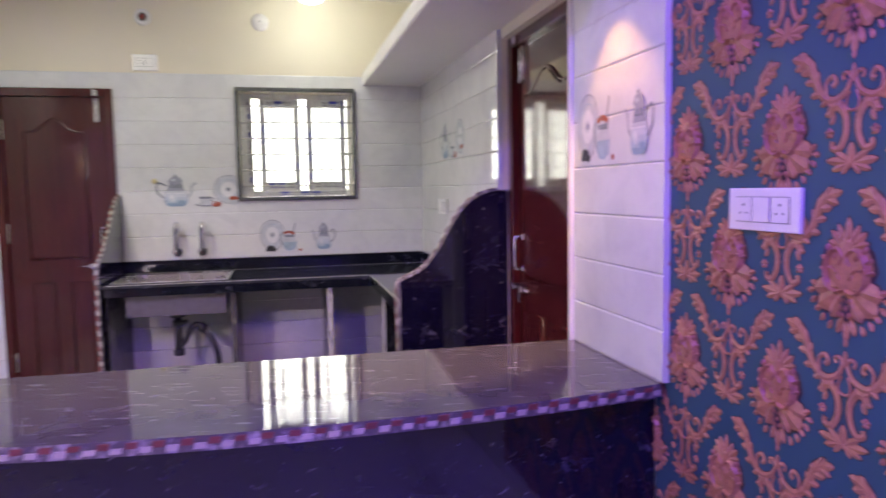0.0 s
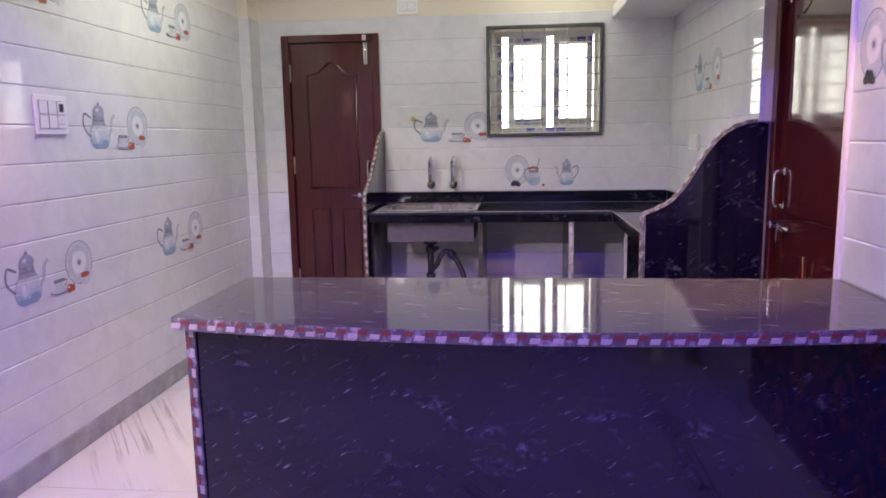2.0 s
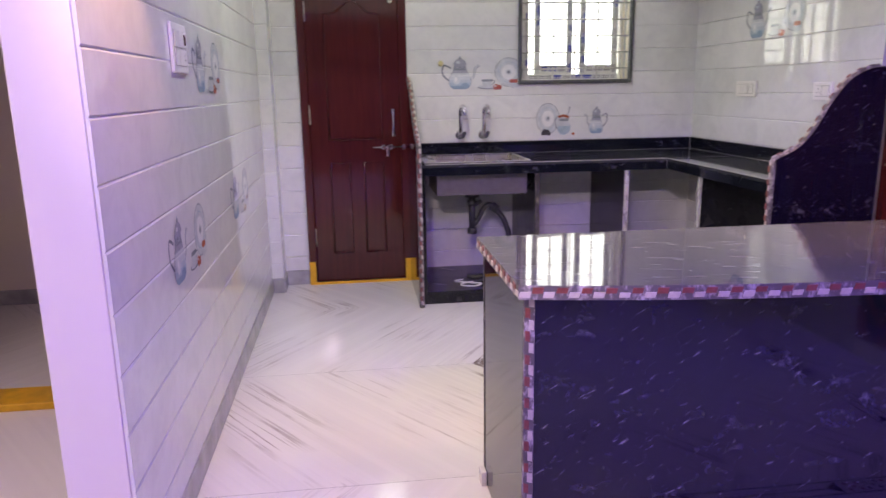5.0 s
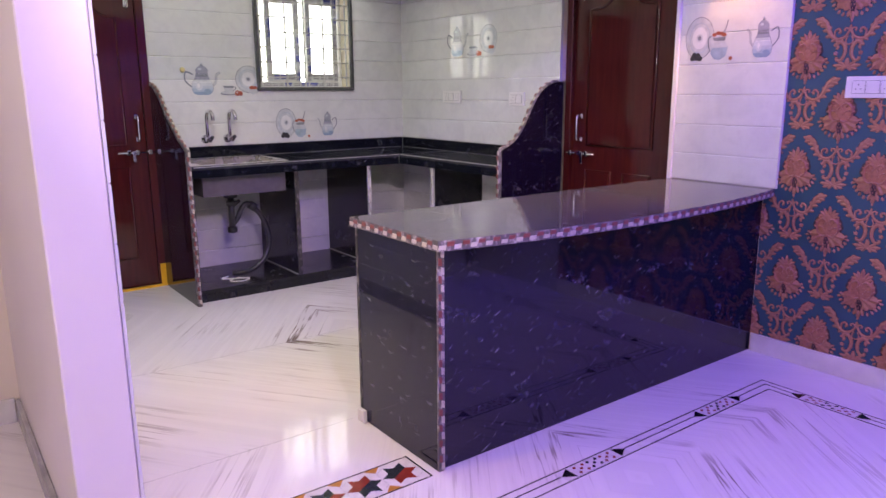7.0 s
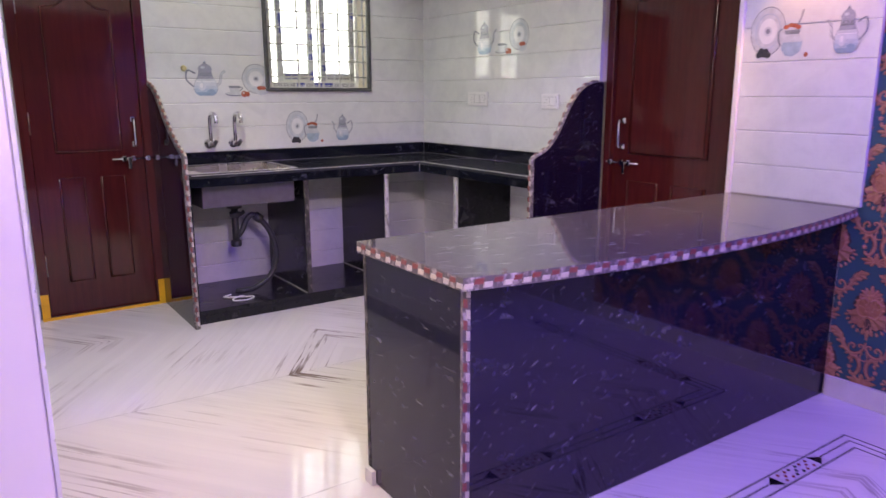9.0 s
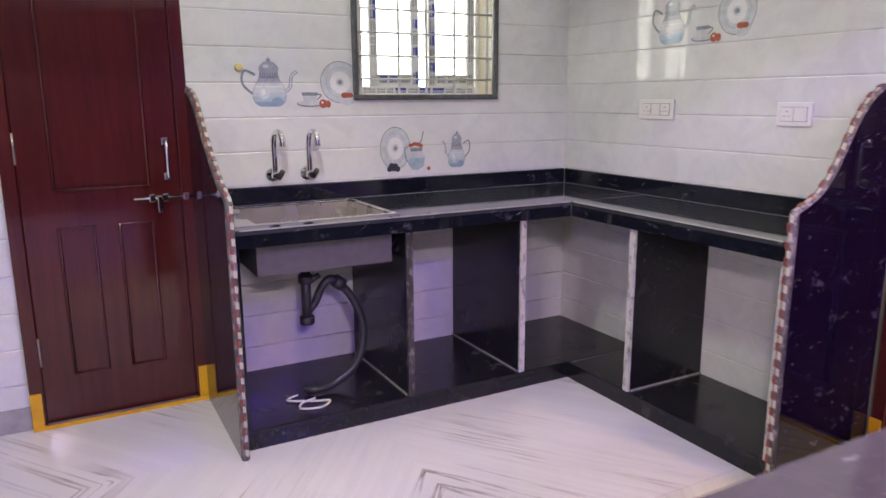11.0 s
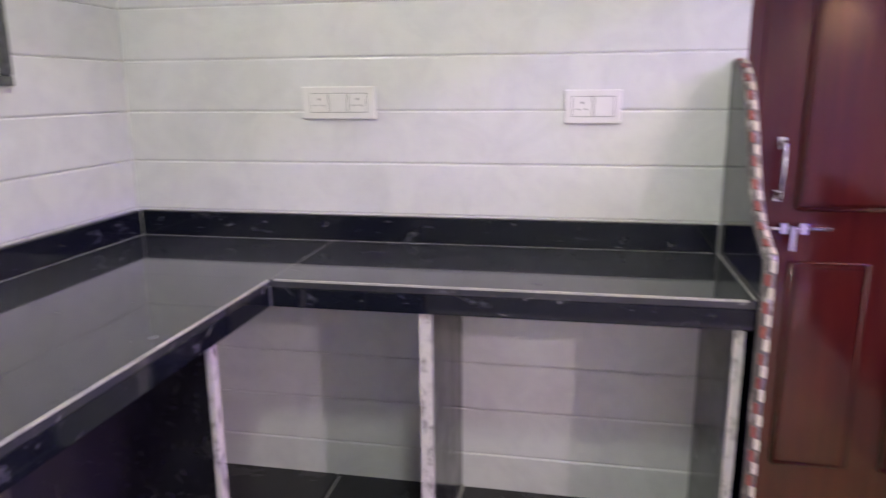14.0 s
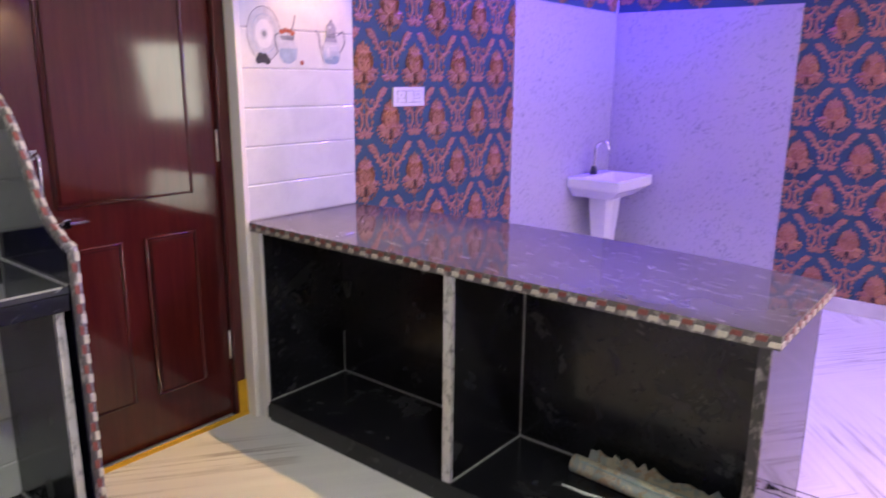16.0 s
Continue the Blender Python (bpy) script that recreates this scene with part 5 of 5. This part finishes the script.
def tile_piece(w, h, thick):
    key = (round(w, 3), round(h, 3), thick)
    if key not in TILE_CACHE:
        e, r, d = 0.0003, 0.0055, 0.0030
        bm = bmesh.new()
        back = [bm.verts.new(p) for p in ((0, thick, 0), (w, thick, 0), (w, thick, h), (0, thick, h))]
        mid = [bm.verts.new(p) for p in ((0.0, d, e), (w, d, e), (w, d, h - e), (0.0, d, h - e))]
        top = [bm.verts.new(p) for p in ((0.0, 0, e + r), (w, 0, e + r), (w, 0, h - e - r), (0.0, 0, h - e - r))]
        for a, b in ((back, mid), (mid, top)):
            for i in range(4):
                bm.faces.new((a[i], a[(i + 1) % 4], b[(i + 1) % 4], b[i]))
        bm.faces.new(top)
        TILE_CACHE[key] = mesh_of(bm, "tile", M["tile"])
    return TILE_CACHE[key]


def clad(owner, m, length, bands, holes=(), thick=0.009, course=0.605, shift=0.0):
    """Tiles over a wall from its lower left corner; holes are (x0, x1, z0, z1)."""
    for r, (z0, z1) in enumerate(zip(bands, bands[1:])):
        cuts = {0.0, length}
        x = shift
        while x < length:
            if x > 0.02:
                cuts.add(x)
            x += course
        for a, b, c, d in holes:
            if c < z1 - 0.001 and d > z0 + 0.001:
                cuts |= {min(max(a, 0), length), min(max(b, 0), length)}
        cuts = sorted(cuts)
        for a, b in zip(cuts, cuts[1:]):
            if b - a < 0.004:
                continue
            spans = [(z0, z1)]
            for ha, hb, hc, hd in holes:
                if ha < (a + b) / 2 < hb:
                    nxt = []
                    for lo, hi in spans:
                        if hd <= lo or hc >= hi:
                            nxt.append((lo, hi))
                        else:
                            nxt += [(lo, hc)] if hc - lo > 0.006 else []
                            nxt += [(hd, hi)] if hi - hd > 0.006 else []
                    spans = nxt
            for lo, hi in spans:
                ob = new("tile", tile_piece(b - a, hi - lo, thick))
                ob.parent = owner
                ob.matrix_basis = m @ Matrix.Translation((a, 0, lo))


clad(wall_left, on_wall(FACE_EAST, XL, 2.4055), 3.1745, BANDS, shift=0.25)
clad(pilaster, on_wall(FACE_SOUTH, XL, 5.58), 0.078, BANDS)
clad(pilaster, on_wall(FACE_EAST, -1.59, 5.581), 0.209, BANDS)
clad(wall_back, on_wall(FACE_SOUTH, -1.59, YB), XR + 1.59, BANDS, holes=((0.174, 0.922, -0.1, 2.195), (1.75, 2.55, 1.44, 2.195)), shift=0.33)
clad(wall_right, on_wall(FACE_WEST, XR, YB), YB - 3.872, BANDS, holes=((YB - 3.911, YB - 3.87, -0.1, 1.465),), thick=0.024, shift=0.55)
clad(wall_right, on_wall(FACE_WEST, XR, 2.9445), 0.632, [0.902] + [1.053 + 0.162 * k for k in range(12)], thick=0.024, shift=0.70)

# ---------- embossed damask wallpaper ----------
CELL, ROW = 0.374, 0.2795


class Damask:
    def __init__(self):
        self.bm = bmesh.new()

    def leaf(self, x, z, angle, length, width, lift=0.0035, mat=0):
        """A rounded petal with a raised ridge and, under it, a dark rim that paints the shade round the relief."""
        a = math.radians(angle)
        d, s = Vector((math.cos(a), math.sin(a))), Vector((-math.sin(a), math.cos(a)))
        o = Vector((x, z))
        prof = ((0.0, 0.16), (0.25, 0.75), (0.5, 1.0), (0.75, 0.85), (0.92, 0.45), (1.0, 0.0))
        for grow, y, m, ridge in ((1.16, -0.0004, 1, 0.0), (1.0, -0.0010, mat, lift)):
            rows = []
            for t, w in prof:
                c = o + d * (length * (t * grow - (grow - 1) / 2))
                h = s * (width / 2 * w * grow)
                rows.append([self.bm.verts.new((q.x, yy, q.y)) for q, yy in ((c + h, y), (c, y - ridge * (0.4 + 0.6 * w)), (c - h, y))])
            for p, q in zip(rows, rows[1:]):
                for k in (0, 1):
                    self.bm.faces.new((p[k], q[k], q[k + 1], p[k + 1])).material_index = m

    def scroll(self, pts, w0, w1, lift=0.0035, mat=0):
        pts = [v.to_2d() for v in curve([(x, z, 0) for x, z in pts], 5)]
        n = len(pts) - 1
        # the wider dark band under the scroll is its painted shade
        for grow, y, m, ridge in ((1.35, -0.0004, 1, 0.0), (1.0, -0.0010, mat, lift)):
            rows = []
            for i, p in enumerate(pts):
                d = (pts[min(i + 1, n)] - pts[max(i - 1, 0)]).normalized()
                h = Vector((-d.y, d.x)) * (w0 + (w1 - w0) * i / n) / 2 * grow
                rows.append([self.bm.verts.new((q.x, yy, q.y)) for q, yy in ((p + h, y), (p, y - ridge), (p - h, y))])
            for p, q in zip(rows, rows[1:]):
                for k in (0, 1):
                    self.bm.faces.new((p[k], q[k], q[k + 1], p[k + 1])).material_index = m

    def done(self, name):
        return mesh_of(self.bm, name, [M["wp_copper"], M["wp_dark"]])


def pineapple():
    """A fruit with a fan crown, a heart of two curls, drooping frilled petals and a dark scaled throat on a stem."""
    d = Damask()
    for s in (-1, 1):
        for t, ln, w in ((24, 0.050, 0.018), (50, 0.050, 0.019), (76, 0.046, 0.018)):
            d.leaf(s * 0.006, 0.052, 90 - s * t, ln, w, 0.006)
        for x, z, t, ln, w in ((0.020, -0.026, 98, 0.066, 0.044), (0.016, -0.034, 122, 0.068, 0.050), (0.010, -0.040, 150, 0.056, 0.040)):
            d.leaf(s * x, z, 90 - s * t, ln, w, 0.009)
        for x, z, t in ((0.078, -0.030, 70), (0.086, -0.040, 100), (0.080, -0.054, 130), (0.066, -0.072, 118), (0.056, -0.084, 150), (0.038, -0.096, 160)):
            d.leaf(s * x, z, 90 - s * t, 0.020, 0.014, 0.006)
        d.leaf(s * 0.010, -0.085, 90 - s * 160, 0.036, 0.018, 0.006)
    d.leaf(0, 0.056, 90, 0.056, 0.020, 0.006)
    d.leaf(0, -0.052, 90, 0.126, 0.128, 0.010)
    for s in (-1, 1):
        d.scroll([(s * 0.003, -0.030), (s * 0.028, -0.036), (s * 0.050, -0.010), (s * 0.048, 0.028), (s * 0.024, 0.050), (s * 0.006, 0.036), (s * 0.014, 0.018)], 0.011, 0.013, 0.014)
        for x, z, t in ((0.016, 0.000, 40), (0.028, 0.008, 70), (0.024, 0.026, 20), (0.010, -0.014, 30), (0.050, 0.002, 60), (0.050, 0.022, 40), (0.042, 0.042, 20)):
            d.leaf(s * x, z, 90 - s * t, 0.017, 0.011, 0.013)
    d.leaf(0, -0.092, 90, 0.056, 0.046, 0.010, 1)
    for row in range(3):
        for k in range(3 - row % 2):
            d.leaf((k - (2 - row % 2) / 2) * 0.013, -0.086 + 0.014 * row, 90, 0.013, 0.009, 0.013)
    d.leaf(0, -0.092, 270, 0.042, 0.020, 0.006)
    d.leaf(0, -0.124, 270, 0.020, 0.012, 0.005)
    return d.done("pineapple_motif")


def acanthus():
    """Two leafy arms that sweep up and out from a knot, curls back to back under it, rosettes and a winged foot."""
    d = Damask()
    for s in (-1, 1):
        d.scroll([(s * 0.006, 0.098), (s * 0.020, 0.074), (s * 0.052, 0.062), (s * 0.082, 0.078), (s * 0.100, 0.110), (s * 0.118, 0.144), (s * 0.150, 0.160)], 0.010, 0.026)
        for x, z, t, ln, w in ((0.060, 0.066, 118, 0.026, 0.014), (0.082, 0.080, 96, 0.030, 0.016), (0.096, 0.104, 84, 0.032, 0.016), (0.108, 0.128, 88, 0.034, 0.018),
                               (0.126, 0.148, 108, 0.034, 0.018), (0.134, 0.154, 76, 0.034, 0.018), (0.122, 0.146, 30, 0.030, 0.015), (0.104, 0.124, 8, 0.026, 0.013), (0.094, 0.104, 350, 0.022, 0.012)):
            d.leaf(s * x, z, 90 - s * t, ln, w)
        d.scroll([(s * 0.066, 0.066), (s * 0.070, 0.096), (s * 0.054, 0.110), (s * 0.044, 0.098), (s * 0.052, 0.090)], 0.008, 0.012)
        d.scroll([(s * 0.004, 0.098), (s * 0.014, 0.112), (s * 0.026, 0.108), (s * 0.022, 0.098)], 0.007, 0.009)
        d.scroll([(s * 0.008, 0.076), (s * 0.016, 0.056), (s * 0.012, 0.042), (s * 0.000, 0.038)], 0.006, 0.006)
        # the paired curls
        d.scroll([(s * 0.056, 0.030), (s * 0.052, 0.046), (s * 0.034, 0.050), (s * 0.016, 0.026), (s * 0.016, -0.008), (s * 0.032, -0.034), (s * 0.050, -0.030), (s * 0.048, -0.018)], 0.020, 0.012)
        for x, z, t, ln, w in ((0.044, 0.046, 60, 0.020, 0.013), (0.050, 0.038, 100, 0.020, 0.014), (0.044, 0.034, 150, 0.022, 0.014), (0.028, 0.044, 10, 0.018, 0.011)):
            d.leaf(s * x, z, 90 - s * t, ln, w)
        for k in range(5):
            d.leaf(s * 0.056, -0.002, 72 * k + 18, 0.011, 0.010, 0.005)
        for t, ln, w in ((58, 0.042, 0.017), (84, 0.060, 0.018), (108, 0.046, 0.016), (140, 0.028, 0.014)):
            d.leaf(s * 0.004, -0.062, 90 - s * t, ln, w)
    d.leaf(0, -0.072, 90, 0.050, 0.022)
    d.leaf(0, 0.094, 90, 0.034, 0.014)
    return d.done("acanthus_motif")


PINE, ACAN = pineapple(), acanthus()
TRIMMED = {}


def trimmed(mesh, x0, x1, z0):
    """The motif cut off left of x0, right of x1 and below z0, or None if nothing is left."""
    sizes = [[v.co[k] for v in mesh.vertices] for k in (0, 2)]
    x0, x1, z0 = max(x0, -0.3), min(x1, 0.3), max(z0, -0.3)
    if x0 <= min(sizes[0]) and x1 >= max(sizes[0]) and z0 <= min(sizes[1]):
        return mesh
    key = (mesh.name, round(x0, 3), round(x1, 3), round(z0, 3))
    if key not in TRIMMED:
        bm = bmesh.new()
        bm.from_mesh(mesh)
        for co, no in (((x0, 0, 0), (-1, 0, 0)), ((x1, 0, 0), (1, 0, 0)), ((0, 0, z0), (0, 0, -1))):
            bmesh.ops.bisect_plane(bm, geom=bm.verts[:] + bm.edges[:] + bm.faces[:], plane_co=co, plane_no=no, clear_outer=True)
        TRIMMED[key] = mesh_of(bm, "trimmed_motif", [M["wp_copper"], M["wp_dark"]]) if len(bm.faces) > 6 else None
    return TRIMMED[key]



def wallpaper(name, m, length, z0, z1, ox, oz, label, holes=()):
    """A sheet of paper on a wall with its embossed motifs as pieces; ox, oz: the middle of one motif."""
    bm = bmesh.new()
    cuts = sorted({0.0, length} | {c for h in holes for c in h[:2]})
    for a, b in zip(cuts, cuts[1:]):
        lo = z0
        for ha, hb, hz in holes:
            if ha <= (a + b) / 2 <= hb:
                lo = hz
        box(bm, a, b, 0.0, 0.003, lo, z1)
    sheet_ob = setting(name, turned(bm, m), M["wp_blue"], label, "wallpaper")
    for r in range(-8, 9):
        z = oz + r * ROW
        if z < z0 - 0.15 or z > z1 - 0.10:
            continue
        for c in range(-40, 41):
            for mesh, dx, dz, nm in ((PINE, 0.0, 0.0, "pineapple_motif"), (ACAN, CELL / 2, 0.0, "acanthus_motif")):
                x = ox + c * CELL + dx + (CELL / 2 if r % 2 else 0.0)
                lo, hi, low = 0.0, length, z0
                for ha, hb, hz in holes:
                    if z < hz - 0.12:
                        lo, hi = (hb, hi) if ha <= 0.0 else (lo, ha)
                    elif ha - 0.15 < x < hb + 0.15:
                        low = max(low, hz)
                if x < lo - 0.2 or x > hi + 0.2:
                    continue
                cut = trimmed(mesh, lo - x, hi - x, low - z)
                if not cut:
                    continue
                ob = new(nm, cut)
                ob.parent = sheet_ob
                ob.matrix_basis = m @ Matrix.Translation((x, 0, z + dz))
    return sheet_ob


wallpaper("wallpaper_east", on_wall(FACE_WEST, 1.5005, 2.384), 2.852, 0.10, CEIL, 2.384 - 2.225, 1.57, "blue wallpaper with embossed copper damask pineapples", holes=((1.464, 2.852, 2.0),))
wallpaper("wallpaper_south", on_wall(FACE_NORTH, 1.49, YS + 0.0035), 3.3, 0.10, CEIL, 0.62, 1.58, "blue wallpaper with embossed copper damask pineapples", holes=((0.0, 1.30, 2.0),))
